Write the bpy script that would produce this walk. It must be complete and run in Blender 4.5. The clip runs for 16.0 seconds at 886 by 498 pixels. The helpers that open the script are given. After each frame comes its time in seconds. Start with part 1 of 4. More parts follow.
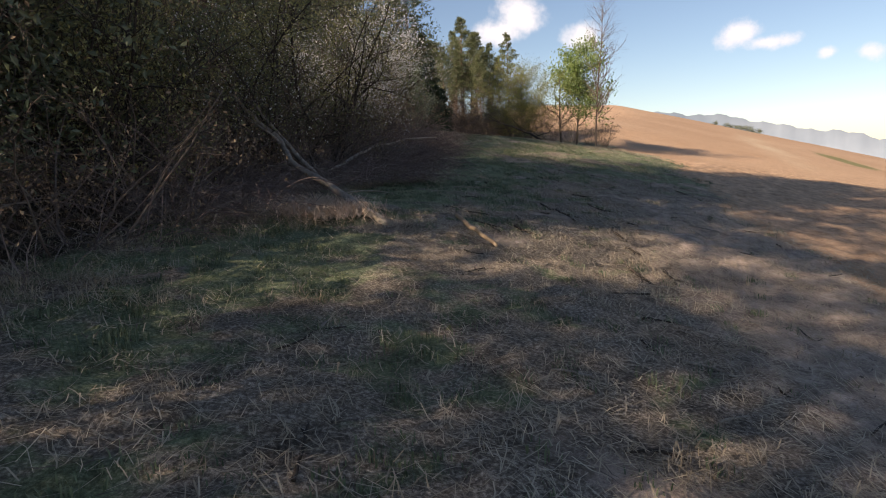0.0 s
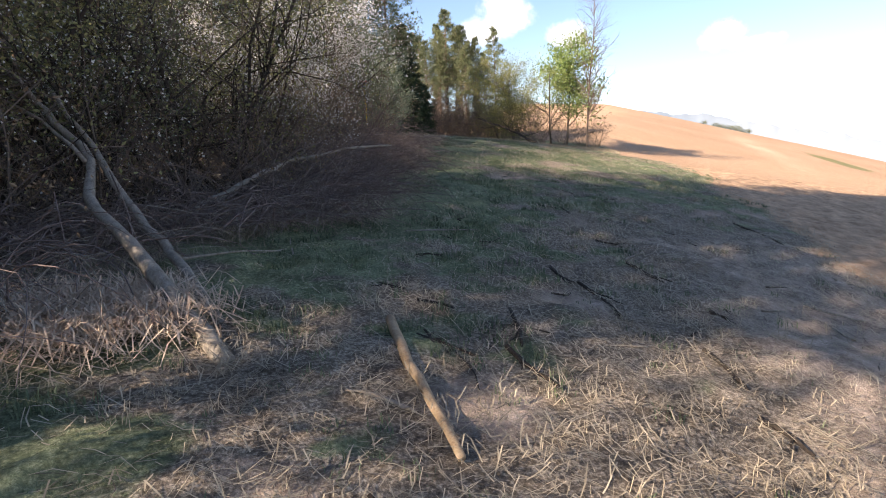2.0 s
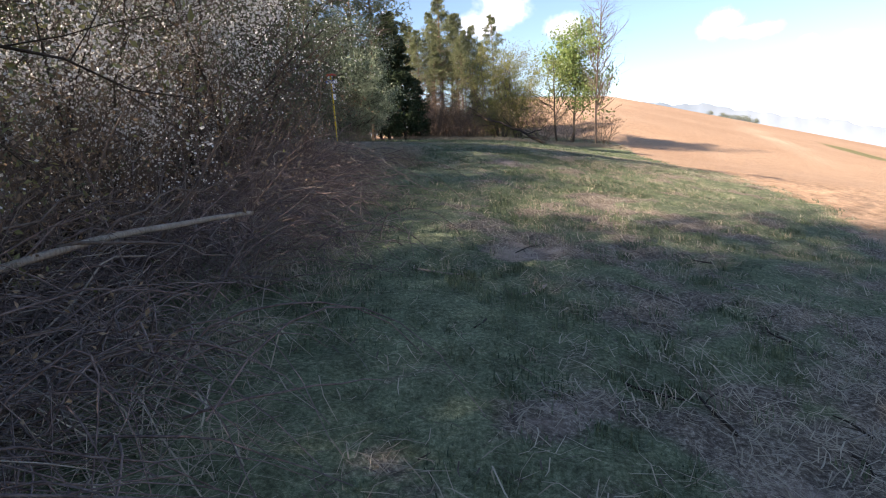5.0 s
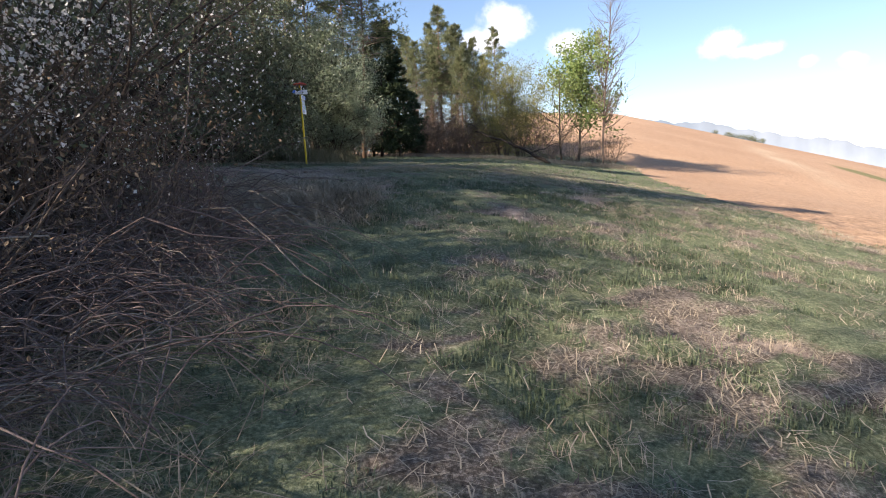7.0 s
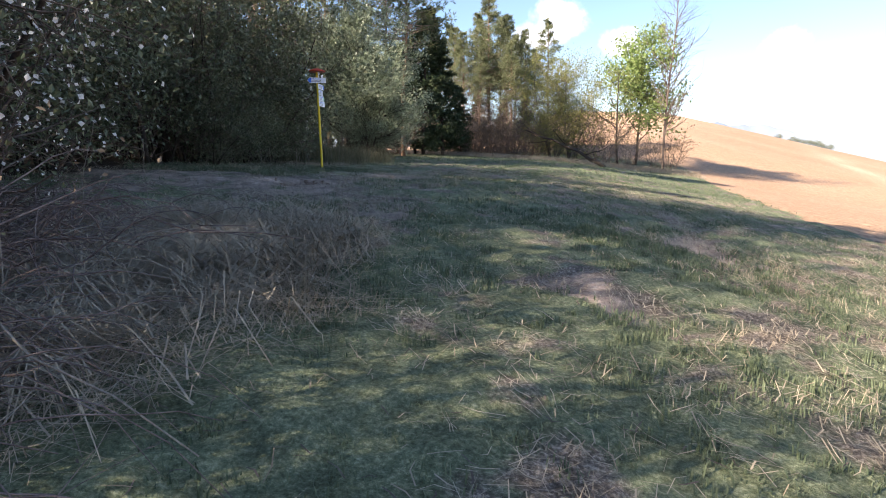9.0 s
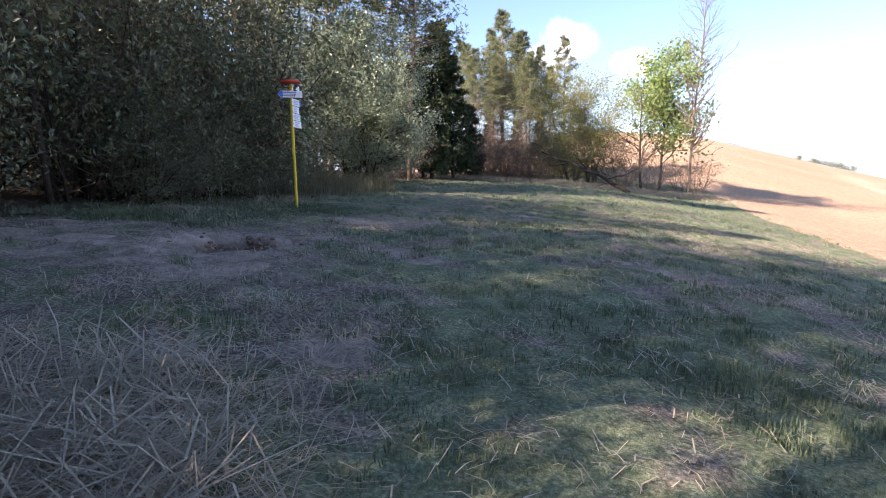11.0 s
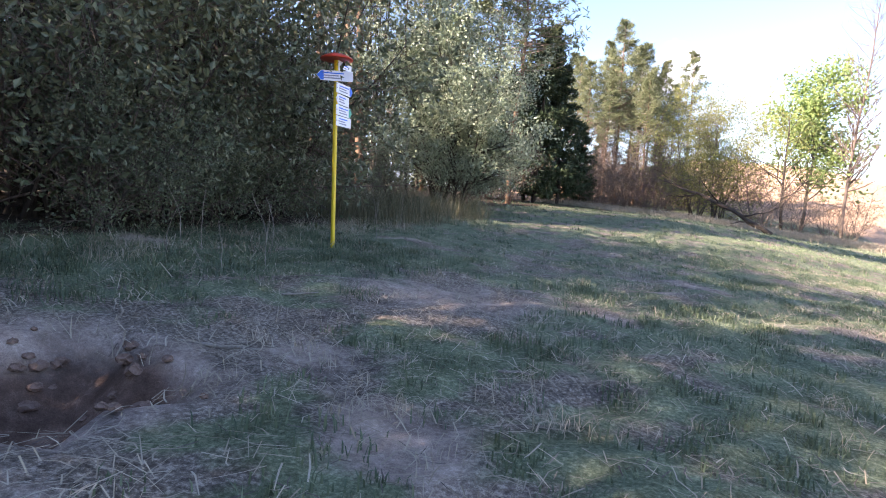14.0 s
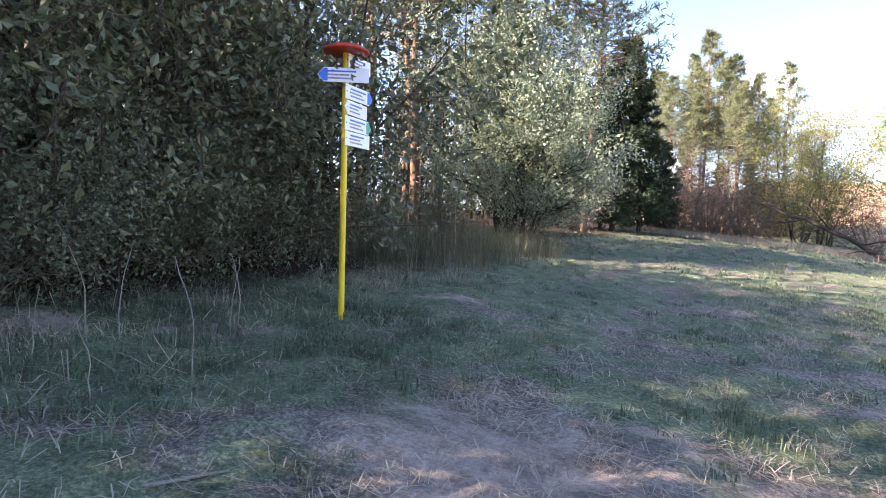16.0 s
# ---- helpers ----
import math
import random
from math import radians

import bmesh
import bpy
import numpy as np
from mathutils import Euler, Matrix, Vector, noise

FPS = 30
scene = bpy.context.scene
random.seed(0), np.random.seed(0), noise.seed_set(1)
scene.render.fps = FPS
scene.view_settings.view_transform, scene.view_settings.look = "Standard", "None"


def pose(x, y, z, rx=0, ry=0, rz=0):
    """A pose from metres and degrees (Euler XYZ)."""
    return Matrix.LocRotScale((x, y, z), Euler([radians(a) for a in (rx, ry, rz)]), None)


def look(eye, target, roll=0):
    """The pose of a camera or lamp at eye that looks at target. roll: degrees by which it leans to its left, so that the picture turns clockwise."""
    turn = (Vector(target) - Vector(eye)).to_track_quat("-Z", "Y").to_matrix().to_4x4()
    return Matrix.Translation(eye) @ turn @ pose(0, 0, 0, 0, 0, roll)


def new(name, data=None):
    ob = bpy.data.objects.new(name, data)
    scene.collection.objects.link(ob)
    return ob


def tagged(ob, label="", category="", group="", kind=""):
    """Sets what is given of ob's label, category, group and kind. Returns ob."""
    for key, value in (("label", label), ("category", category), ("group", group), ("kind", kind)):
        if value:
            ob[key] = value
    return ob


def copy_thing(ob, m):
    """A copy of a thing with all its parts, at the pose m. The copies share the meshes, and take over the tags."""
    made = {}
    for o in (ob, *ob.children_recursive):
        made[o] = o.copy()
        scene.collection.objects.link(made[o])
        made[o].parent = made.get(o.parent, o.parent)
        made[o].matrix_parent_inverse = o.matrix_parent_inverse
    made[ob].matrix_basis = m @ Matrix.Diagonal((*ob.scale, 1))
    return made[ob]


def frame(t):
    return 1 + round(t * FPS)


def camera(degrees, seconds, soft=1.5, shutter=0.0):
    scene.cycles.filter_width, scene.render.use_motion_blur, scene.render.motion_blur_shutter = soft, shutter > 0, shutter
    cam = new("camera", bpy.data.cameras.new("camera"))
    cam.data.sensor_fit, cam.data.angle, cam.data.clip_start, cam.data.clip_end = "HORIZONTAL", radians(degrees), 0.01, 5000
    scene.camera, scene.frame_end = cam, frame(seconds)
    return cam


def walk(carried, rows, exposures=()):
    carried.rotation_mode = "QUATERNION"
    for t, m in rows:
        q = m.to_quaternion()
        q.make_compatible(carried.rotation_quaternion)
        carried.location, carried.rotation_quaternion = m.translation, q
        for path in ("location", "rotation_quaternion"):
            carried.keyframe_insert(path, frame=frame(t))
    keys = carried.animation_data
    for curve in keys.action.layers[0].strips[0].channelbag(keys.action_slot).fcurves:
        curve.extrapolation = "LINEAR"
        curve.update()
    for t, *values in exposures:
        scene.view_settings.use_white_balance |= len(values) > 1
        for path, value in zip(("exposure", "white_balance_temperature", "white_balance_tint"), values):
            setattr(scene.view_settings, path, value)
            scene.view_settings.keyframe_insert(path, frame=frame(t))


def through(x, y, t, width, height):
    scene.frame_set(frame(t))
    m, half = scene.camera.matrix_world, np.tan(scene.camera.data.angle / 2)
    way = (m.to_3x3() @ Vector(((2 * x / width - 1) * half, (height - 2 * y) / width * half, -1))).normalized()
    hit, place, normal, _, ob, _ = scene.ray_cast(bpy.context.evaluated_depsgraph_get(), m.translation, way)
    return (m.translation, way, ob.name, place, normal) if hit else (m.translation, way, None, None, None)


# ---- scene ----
cam = camera(73.0, 16.0, soft=1.0)
PATH = [
    (0, (1.085, -0.126, 1.495), (0.768, 1.829, 1.22), -2.2),
    (0.5, (0.95, 0.918, 1.569), (0.532, 2.856, 1.306), -1.7),
    (1, (0.892, 2.066, 1.667), (0.519, 4.013, 1.399), -2.0),
    (1.5, (0.879, 3.175, 1.747), (0.557, 5.129, 1.475), -2.3),
    (2, (0.892, 4.286, 1.846), (0.618, 6.246, 1.563), -2.0),
    (2.5, (0.906, 5.278, 1.933), (0.636, 7.24, 1.657), -1.1),
    (3, (0.843, 6.287, 2.054), (0.578, 8.251, 1.788), -0.3),
    (3.5, (0.755, 7.257, 2.18), (0.472, 9.22, 1.917), -0.4),
    (3.7, (0.712, 7.659, 2.222), (0.419, 9.619, 1.955), -0.6),
    (5.8, (0.489, 12.032, 2.662), (0.228, 13.991, 2.357), -4.0),
    (6, (0.474, 12.465, 2.719), (0.215, 14.427, 2.43), -3.3),
    (6.5, (0.472, 13.45, 2.798), (0.236, 15.418, 2.527), -3.3),
    (7, (0.379, 14.466, 2.907), (0.102, 16.43, 2.653), -2.2),
    (7.5, (0.33, 15.37, 2.974), (0.026, 17.332, 2.728), -2.5),
    (8, (0.234, 16.301, 3.069), (-0.119, 18.252, 2.807), -2.5),
    (8.5, (0.156, 17.154, 3.145), (-0.224, 19.095, 2.849), -2.5),
    (9, (0.011, 18.011, 3.26), (-0.407, 19.949, 2.995), -0.4),
    (9.2, (-0.075, 18.344, 3.311), (-0.504, 20.283, 3.075), 0.5),
    (11.3, (-0.84, 22.312, 3.737), (-1.302, 24.249, 3.551), -0.4),
    (11.5, (-0.894, 22.657, 3.778), (-1.367, 24.593, 3.61), -0.4),
    (12, (-1.017, 23.424, 3.846), (-1.533, 25.351, 3.705), 0.3),
    (12.5, (-1.193, 24.153, 3.86), (-1.774, 26.063, 3.732), 1.7),
    (13, (-1.444, 24.899, 3.886), (-2.109, 26.778, 3.713), 2.7),
    (13.5, (-1.763, 25.594, 3.925), (-2.496, 27.45, 3.796), 4.8),
    (14, (-2.047, 26.295, 3.977), (-2.801, 28.141, 3.825), 3.5),
    (14.5, (-2.295, 26.978, 4.026), (-3.075, 28.814, 3.875), 3.1),
    (15, (-2.526, 27.685, 4.104), (-3.314, 29.518, 3.969), 3.3),
    (15.5, (-2.733, 28.307, 4.174), (-3.556, 30.126, 4.057), 3.1),
    (16, (-2.988, 28.89, 4.251), (-3.96, 30.636, 4.168), 3.0),
]
# stops, kelvin and tint of the camera as it adapts to the shade
LIGHT = [(0.0, 0.9, 6900), (0.5, 1.45, 6800), (1.0, 1.45, 6700), (1.5, 1.57, 6650), (2.0, 1.71, 6600), (2.7, 1.71, 6550), (3.5, 1.76, 6500), (6.0, 1.49, 6350), (7.0, 1.46, 6300), (8.0, 1.5, 6320), (9.0, 1.93, 6350), (11.5, 2.1, 6150), (12.5, 2.19, 6200), (14.0, 2.7, 6250), (16.0, 2.9, 6250)]
walk(cam, [(t, look(eye, target, roll)) for t, eye, target, roll in PATH], [(t, s, k, 17 if t < 10 else 24) for t, s, k in LIGHT])

# ---------------- world, sun ----------------
SUN_AZ, SUN_EL = 225.0, 29.0          # degrees clockwise from +y towards the sun, and above the horizon


def build_world():
    w = bpy.data.worlds.new("sky")
    scene.world = w
    w.use_nodes = True
    nt = w.node_tree
    nt.nodes.clear()
    N, L = nt.nodes.new, nt.links.new
    out, bg, sky = N("ShaderNodeOutputWorld"), N("ShaderNodeBackground"), N("ShaderNodeTexSky")
    sky.sky_type, sky.sun_disc = "NISHITA", False
    sky.sun_elevation, sky.sun_rotation = radians(SUN_EL), radians(SUN_AZ)
    sky.air_density, sky.dust_density, sky.ozone_density = 1.0, 0.15, 1.6
    bg.inputs["Strength"].default_value = 0.068
    tc, sep = N("ShaderNodeTexCoord"), N("ShaderNodeSeparateXYZ")
    L(tc.outputs["Generated"], sep.inputs[0])

    def mth(op, a, b=None, c=None):
        n = N("ShaderNodeMath")
        n.operation = op
        for i, v in enumerate((a, b, c)):
            if v is None:
                continue
            if isinstance(v, (int, float)):
                n.inputs[i].default_value = v
            else:
                L(v, n.inputs[i])
        return n.outputs[0]

    az = mth("ARCTAN2", sep.outputs[0], sep.outputs[1])
    el = mth("ARCSINE", sep.outputs[2])
    nz = N("ShaderNodeTexNoise")
    nz.inputs["Scale"].default_value, nz.inputs["Detail"].default_value = 15.0, 8.0
    nz.inputs["Roughness"].default_value = 0.62
    L(tc.outputs["Generated"], nz.inputs["Vector"])
    wob = mth("MULTIPLY_ADD", nz.outputs["Fac"], 2.4, -1.2)
    cover = None
    for a, e, wd, ht in CLOUDS:
        dx = mth("MULTIPLY", mth("SUBTRACT", az, radians(a)), 1 / radians(wd))
        dy = mth("MULTIPLY", mth("SUBTRACT", el, radians(e)), 1 / radians(ht))
        d = mth("SQRT", mth("ADD", mth("MULTIPLY", dx, dx), mth("MULTIPLY", dy, dy)))
        m = mth("ADD", mth("SUBTRACT", 1.0, d), wob)
        cover = m if cover is None else mth("MAXIMUM", cover, m)
    rng = N("ShaderNodeMapRange")
    rng.interpolation_type = "SMOOTHSTEP"
    rng.inputs["From Min"].default_value, rng.inputs["From Max"].default_value = 0.0, 0.8
    L(cover, rng.inputs["Value"])
    mix = N("ShaderNodeMix")
    mix.data_type = "RGBA"
    L(rng.outputs["Result"], mix.inputs["Factor"])
    L(sky.outputs[0], mix.inputs["A"])
    mix.inputs["B"].default_value = (8.2, 8.2, 8.5, 1)
    L(mix.outputs["Result"], bg.inputs["Color"])
    L(bg.outputs[0], out.inputs["Surface"])


# azimuth to the right of +y, elevation, half width, half height, in degrees
CLOUDS = [(-1.4, 13.0, 2.6, 1.9), (-3.4, 11.7, 3.0, 1.4), (4.2, 10.9, 2.0, 1.5), (17.0, 9.8, 2.1, 1.4), (18.8, 8.9, 2.4, 0.8),
          (25.8, 7.3, 1.3, 0.9), (23.2, 7.6, 1.0, 0.6), (48, 12, 6, 3), (75, 16, 7, 3), (-60, 25, 8, 4), (140, 22, 9, 4)]
build_world()
lamp = bpy.data.lights.new("sun", "SUN")
lamp.energy, lamp.angle, lamp.color = 5.0, radians(0.6), (1.0, 0.86, 0.66)
sun = new("sun", lamp)
_a, _e = radians(SUN_AZ), radians(SUN_EL)
sun.matrix_world = look((0, 0, 60), (-math.sin(_a) * math.cos(_e), -math.cos(_a) * math.cos(_e), 60 - math.sin(_e)))

# ---------------- materials ----------------


def material(name, rough=0.9, spec=0.2):
    m = bpy.data.materials.new(name)
    m.use_nodes = True
    nt = m.node_tree
    b = nt.nodes["Principled BSDF"]
    b.inputs["Roughness"].default_value = rough
    b.inputs["Specular IOR Level"].default_value = spec
    return m, nt, b


def noise_tex(nt, scale, detail=4.0, rough=0.6, vec=None):
    n = nt.nodes.new("ShaderNodeTexNoise")
    n.inputs["Scale"].default_value, n.inputs["Detail"].default_value = scale, detail
    n.inputs["Roughness"].default_value = rough
    if vec is not None:
        nt.links.new(vec, n.inputs["Vector"])
    return n


def ramp(nt, fac, stops):
    r = nt.nodes.new("ShaderNodeValToRGB")
    while len(r.color_ramp.elements) < len(stops):
        r.color_ramp.elements.new(0.5)
    for e, (p, c) in zip(r.color_ramp.elements, stops):
        e.position, e.color = p, (*c, 1)
    nt.links.new(fac, r.inputs["Fac"])
    return r.outputs["Color"]


def mixc(nt, fac, a, b, mode="MIX"):
    n = nt.nodes.new("ShaderNodeMix")
    n.data_type, n.blend_type = "RGBA", mode
    for key, v in (("Factor", fac), ("A", a), ("B", b)):
        if isinstance(v, (int, float)):
            n.inputs[key].default_value = v
        elif isinstance(v, tuple):
            n.inputs[key].default_value = (*v, 1)
        else:
            nt.links.new(v, n.inputs[key])
    return n.outputs["Result"]


def bump(nt, b, height, strength=0.5, distance=0.02):
    n = nt.nodes.new("ShaderNodeBump")
    n.inputs["Strength"].default_value, n.inputs["Distance"].default_value = strength, distance
    nt.links.new(height, n.inputs["Height"])
    nt.links.new(n.outputs["Normal"], b.inputs["Normal"])


def coords(nt, scale=(1, 1, 1)):
    t, m = nt.nodes.new("ShaderNodeTexCoord"), nt.nodes.new("ShaderNodeMapping")
    m.inputs["Scale"].default_value = scale
    nt.links.new(t.outputs["Object"], m.inputs["Vector"])
    return m.outputs["Vector"]


def bark(name, dark, mid, light, scale=9.0, stretch=0.25):
    m, nt, b = material(name, 0.9, 0.15)
    v = coords(nt, (1, 1, stretch))
    n1, n2 = noise_tex(nt, scale, 6, 0.7, v), noise_tex(nt, scale * 7, 3, 0.6, v)
    c = ramp(nt, n1.outputs["Fac"], [(0.3, dark), (0.52, mid), (0.72, light)])
    c = mixc(nt, 0.35, c, ramp(nt, n2.outputs["Fac"], [(0.35, dark), (0.7, light)]))
    nt.links.new(c, b.inputs["Base Color"])
    bump(nt, b, n2.outputs["Fac"], 0.6, 0.01)
    return m


def leafy(name, stops, through=0.3, rough=0.6, spec=0.25):
    """Thin leaves: colour differs from leaf to leaf, and light passes through."""
    m, nt, b = material(name, rough, spec)
    g = nt.nodes.new("ShaderNodeNewGeometry")
    c = ramp(nt, g.outputs["Random Per Island"], stops)
    n = noise_tex(nt, 1.3, 2, 0.5, coords(nt))
    c = mixc(nt, 0.5, c, ramp(nt, n.outputs["Fac"], [(0.3, stops[0][1]), (0.7, stops[-1][1])]))
    nt.links.new(c, b.inputs["Base Color"])
    if through:
        t, s = nt.nodes.new("ShaderNodeBsdfTranslucent"), nt.nodes.new("ShaderNodeMixShader")
        nt.links.new(c, t.inputs["Color"])
        s.inputs["Fac"].default_value = through
        nt.links.new(b.outputs[0], s.inputs[1])
        nt.links.new(t.outputs[0], s.inputs[2])
        nt.links.new(s.outputs[0], nt.nodes["Material Output"].inputs["Surface"])
    return m


def paint(name, colour, rough=0.45, dirt=0.25):
    m, nt, b = material(name, rough, 0.4)
    n = noise_tex(nt, 14, 5, 0.65, coords(nt))
    dull = tuple(v * 0.6 for v in colour)
    nt.links.new(mixc(nt, dirt, colour, ramp(nt, n.outputs["Fac"], [(0.35, dull), (0.65, colour)])), b.inputs["Base Color"])
    return m


M_BARK = bark("grey_bark", (0.05, 0.042, 0.036), (0.11, 0.095, 0.08), (0.2, 0.175, 0.15))
M_TWIG = bark("twig_bark", (0.062, 0.047, 0.042), (0.136, 0.108, 0.092), (0.250, 0.211, 0.177), 5)
M_TWIG_RED = bark("bramble_bark", (0.060, 0.043, 0.041), (0.158, 0.120, 0.112), (0.360, 0.294, 0.266), 5)
M_PINEBARK = bark("pine_bark", (0.07, 0.048, 0.036), (0.18, 0.115, 0.078), (0.3, 0.195, 0.13), 6)
M_DEADTWIG = bark("dead_pine_twigs", (0.13, 0.098, 0.082), (0.24, 0.185, 0.155), (0.36, 0.29, 0.25), 5)
M_DARKBARK = bark("dark_bark", (0.023, 0.019, 0.015), (0.053, 0.042, 0.035), (0.091, 0.076, 0.065), 8)
M_BIRCHBARK = bark("pale_bark", (0.06, 0.046, 0.038), (0.14, 0.105, 0.088), (0.24, 0.195, 0.16), 6, 0.6)
M_DEADWOOD = bark("bleached_wood", (0.12, 0.1, 0.08), (0.27, 0.235, 0.2), (0.42, 0.375, 0.32), 14, 0.12)
M_NEWWOOD = bark("barked_wood", (0.2, 0.13, 0.08), (0.42, 0.3, 0.19), (0.55, 0.43, 0.3), 14, 0.12)
M_LEAF_DULL = leafy("dull_leaves", [(0, (0.031, 0.045, 0.022)), (0.5, (0.078, 0.100, 0.051)), (1, (0.211, 0.232, 0.134))], 0.2, 0.42, 0.4)
M_LEAF_WILLOW = leafy("willow_leaves", [(0, (0.052, 0.081, 0.045)), (0.5, (0.149, 0.196, 0.114)), (1, (0.420, 0.473, 0.315))], 0.2, 0.38, 0.5)
M_LEAF_FRESH = leafy("fresh_leaves", [(0, (0.12, 0.19, 0.05)), (0.5, (0.2, 0.28, 0.09)), (1, (0.34, 0.41, 0.17))], 0.4)
M_LEAF_YELLOW = leafy("yellow_green_leaves", [(0, (0.14, 0.15, 0.04)), (0.5, (0.22, 0.23, 0.07)), (1, (0.33, 0.33, 0.12))], 0.35)
M_NEEDLE = leafy("pine_needles", [(0, (0.045, 0.065, 0.03)), (0.5, (0.105, 0.13, 0.056)), (1, (0.22, 0.23, 0.11))], 0.15)
# Lighter copy of the pine needles: sunlight put into the colour.
M_NEEDLE_LIT = leafy("sunlit_pine_needles", [(0, (0.065, 0.088, 0.042)), (0.5, (0.135, 0.158, 0.078)), (1, (0.24, 0.25, 0.14))], 0.2)
M_NEEDLE_DARK = leafy("spruce_needles", [(0, (0.019, 0.036, 0.017)), (0.5, (0.039, 0.062, 0.029)), (1, (0.078, 0.104, 0.052))], 0.1)
# Near-black green: the wood's inner shade is put into the leaf colour.
M_LEAF_SHADE = leafy("shade_dark_leaves", [(0, (0.01, 0.014, 0.007)), (0.5, (0.022, 0.03, 0.015)), (1, (0.05, 0.058, 0.03))], 0.1, 0.6, 0.2)
M_BLOSSOM = leafy("white_blossom", [(0, (0.55, 0.54, 0.52)), (0.6, (0.72, 0.71, 0.69)), (1, (0.82, 0.81, 0.8))], 0.3)
M_GRASS = leafy("green_grass", [(0, (0.043, 0.067, 0.039)), (0.5, (0.100, 0.133, 0.075)), (1, (0.227, 0.261, 0.155))], 0.2)
M_STRAW = leafy("dry_straw", [(0, (0.192, 0.150, 0.102)), (0.5, (0.384, 0.324, 0.234)), (1, (0.564, 0.492, 0.378))], 0.12, 0.7, 0.2)
# Reddish straw, its colour lightened and warmed as if sun fell on it.
M_SUN_STRAW = leafy("sunlit_reddish_straw", [(0, (0.38, 0.27, 0.2)), (0.5, (0.56, 0.43, 0.33)), (1, (0.72, 0.59, 0.47))], 0.12, 0.8, 0.15)
M_OLDLEAF = leafy("old_leaves", [(0, (0.11, 0.075, 0.045)), (0.5, (0.2, 0.14, 0.09)), (1, (0.33, 0.25, 0.17))], 0.15)

# ---------------- mesh tools ----------------
RNG = np.random.default_rng(7)


def mesh_np(name, verts, faces, mat, smooth=True):
    """A mesh from arrays: verts (n, 3); faces, a list of arrays (m, k)."""
    me = bpy.data.meshes.new(name)
    faces = [np.asarray(f, np.int32) for f in faces if len(f)]
    sizes = np.concatenate([np.full(len(f), f.shape[1], np.int32) for f in faces])
    loops = np.concatenate([f.ravel() for f in faces])
    me.vertices.add(len(verts))
    me.vertices.foreach_set("co", np.ascontiguousarray(verts, np.float32).ravel())
    me.loops.add(len(loops))
    me.loops.foreach_set("vertex_index", loops)
    me.polygons.add(len(sizes))
    me.polygons.foreach_set("loop_start", np.concatenate([[0], np.cumsum(sizes)[:-1]]).astype(np.int32))
    me.polygons.foreach_set("use_smooth", np.full(len(sizes), smooth))
    me.update(calc_edges=True)
    me.materials.append(mat)
    return me


def part(name, me, parent, label="", kind=""):
    ob = new(name, me)
    ob.parent = parent
    return tagged(ob, label, kind=kind)


def unit(v):
    return v / np.maximum(np.linalg.norm(v, axis=-1, keepdims=True), 1e-9)


def tubes(segs, sides=5):
    """Tapered round pieces. segs (n, 8): start, end, start radius, end radius."""
    s = np.asarray(segs, float).reshape(-1, 8)
    p0, p1, r0, r1 = s[:, :3], s[:, 3:6], s[:, 6], s[:, 7]
    d = unit(p1 - p0)
    ref = np.where(np.abs(d[:, 2:3]) > 0.9, [[1.0, 0, 0]], [[0, 0, 1.0]])
    u = unit(np.cross(d, ref))
    v = np.cross(d, u)
    a = np.arange(sides) * 2 * np.pi / sides
    ring = u[:, None] * np.cos(a)[None, :, None] + v[:, None] * np.sin(a)[None, :, None]
    over = d * (r1 * 0.3)[:, None]
    verts = np.stack([p0[:, None] + ring * r0[:, None, None], (p1 + over)[:, None] + ring * r1[:, None, None]], 1).reshape(-1, 3)
    i = np.arange(sides)
    q = np.stack([i, (i + 1) % sides, (i + 1) % sides + sides, i + sides], 1)
    faces = (q[None] + (np.arange(len(s)) * 2 * sides)[:, None, None]).reshape(-1, 4)
    return verts, faces


def tube_mesh(name, segs, mat, sides=5):
    v, f = tubes(segs, sides)
    return mesh_np(name, v, [f], mat)


def leaves_mesh(name, pts, size, mat, rng, aspect=0.55, up=0.3, spread=0.0, droop=None):
    """Small folded diamond leaves at pts, each of its own turn and size."""
    n = len(pts)
    c = np.asarray(pts, float) + rng.normal(0, 1, (n, 3)) * spread
    d = unit(rng.normal(0, 1, (n, 3)) + (np.asarray(droop, float) if droop is not None else 0))
    w = unit(np.cross(d, rng.normal(0, 1, (n, 3)) + [0, 0, up]))
    k = np.cross(d, w)
    s = size * rng.uniform(0.55, 1.35, (n, 1))
    v = np.stack([c, c + d * s * 0.5 + w * s * aspect * 0.5 + k * s * 0.12, c + d * s, c + d * s * 0.5 - w * s * aspect * 0.5 + k * s * 0.12], 1).reshape(-1, 3)
    f = np.arange(n * 4).reshape(n, 4)
    return mesh_np(name, v, [f], mat, False)


def needles_mesh(name, pts, dirs, length, width, mat, rng, per=5, fan=0.8):
    """Tufts of flat needles that stand out from pts along dirs."""
    n = len(pts)
    c = np.repeat(np.asarray(pts, float), per, 0)
    d = unit(np.repeat(np.asarray(dirs, float), per, 0) + rng.normal(0, fan, (n * per, 3)))
    w = unit(np.cross(d, rng.normal(0, 1, (n * per, 3)))) * width * 0.5
    L = length * rng.uniform(0.6, 1.2, (n * per, 1))
    v = np.stack([c - w * 0.6, c + w * 0.6, c + d * L * 0.6 + w, c + d * L, c + d * L * 0.6 - w], 1).reshape(-1, 3)
    i = np.arange(n * per)[:, None] * 5
    return mesh_np(name, v, [i + np.array([0, 1, 2, 4]), i + np.array([4, 2, 3])], mat, False)


TWIG_MIN = [0.002]      # least radius of a twig; raised for trees seen only from afar


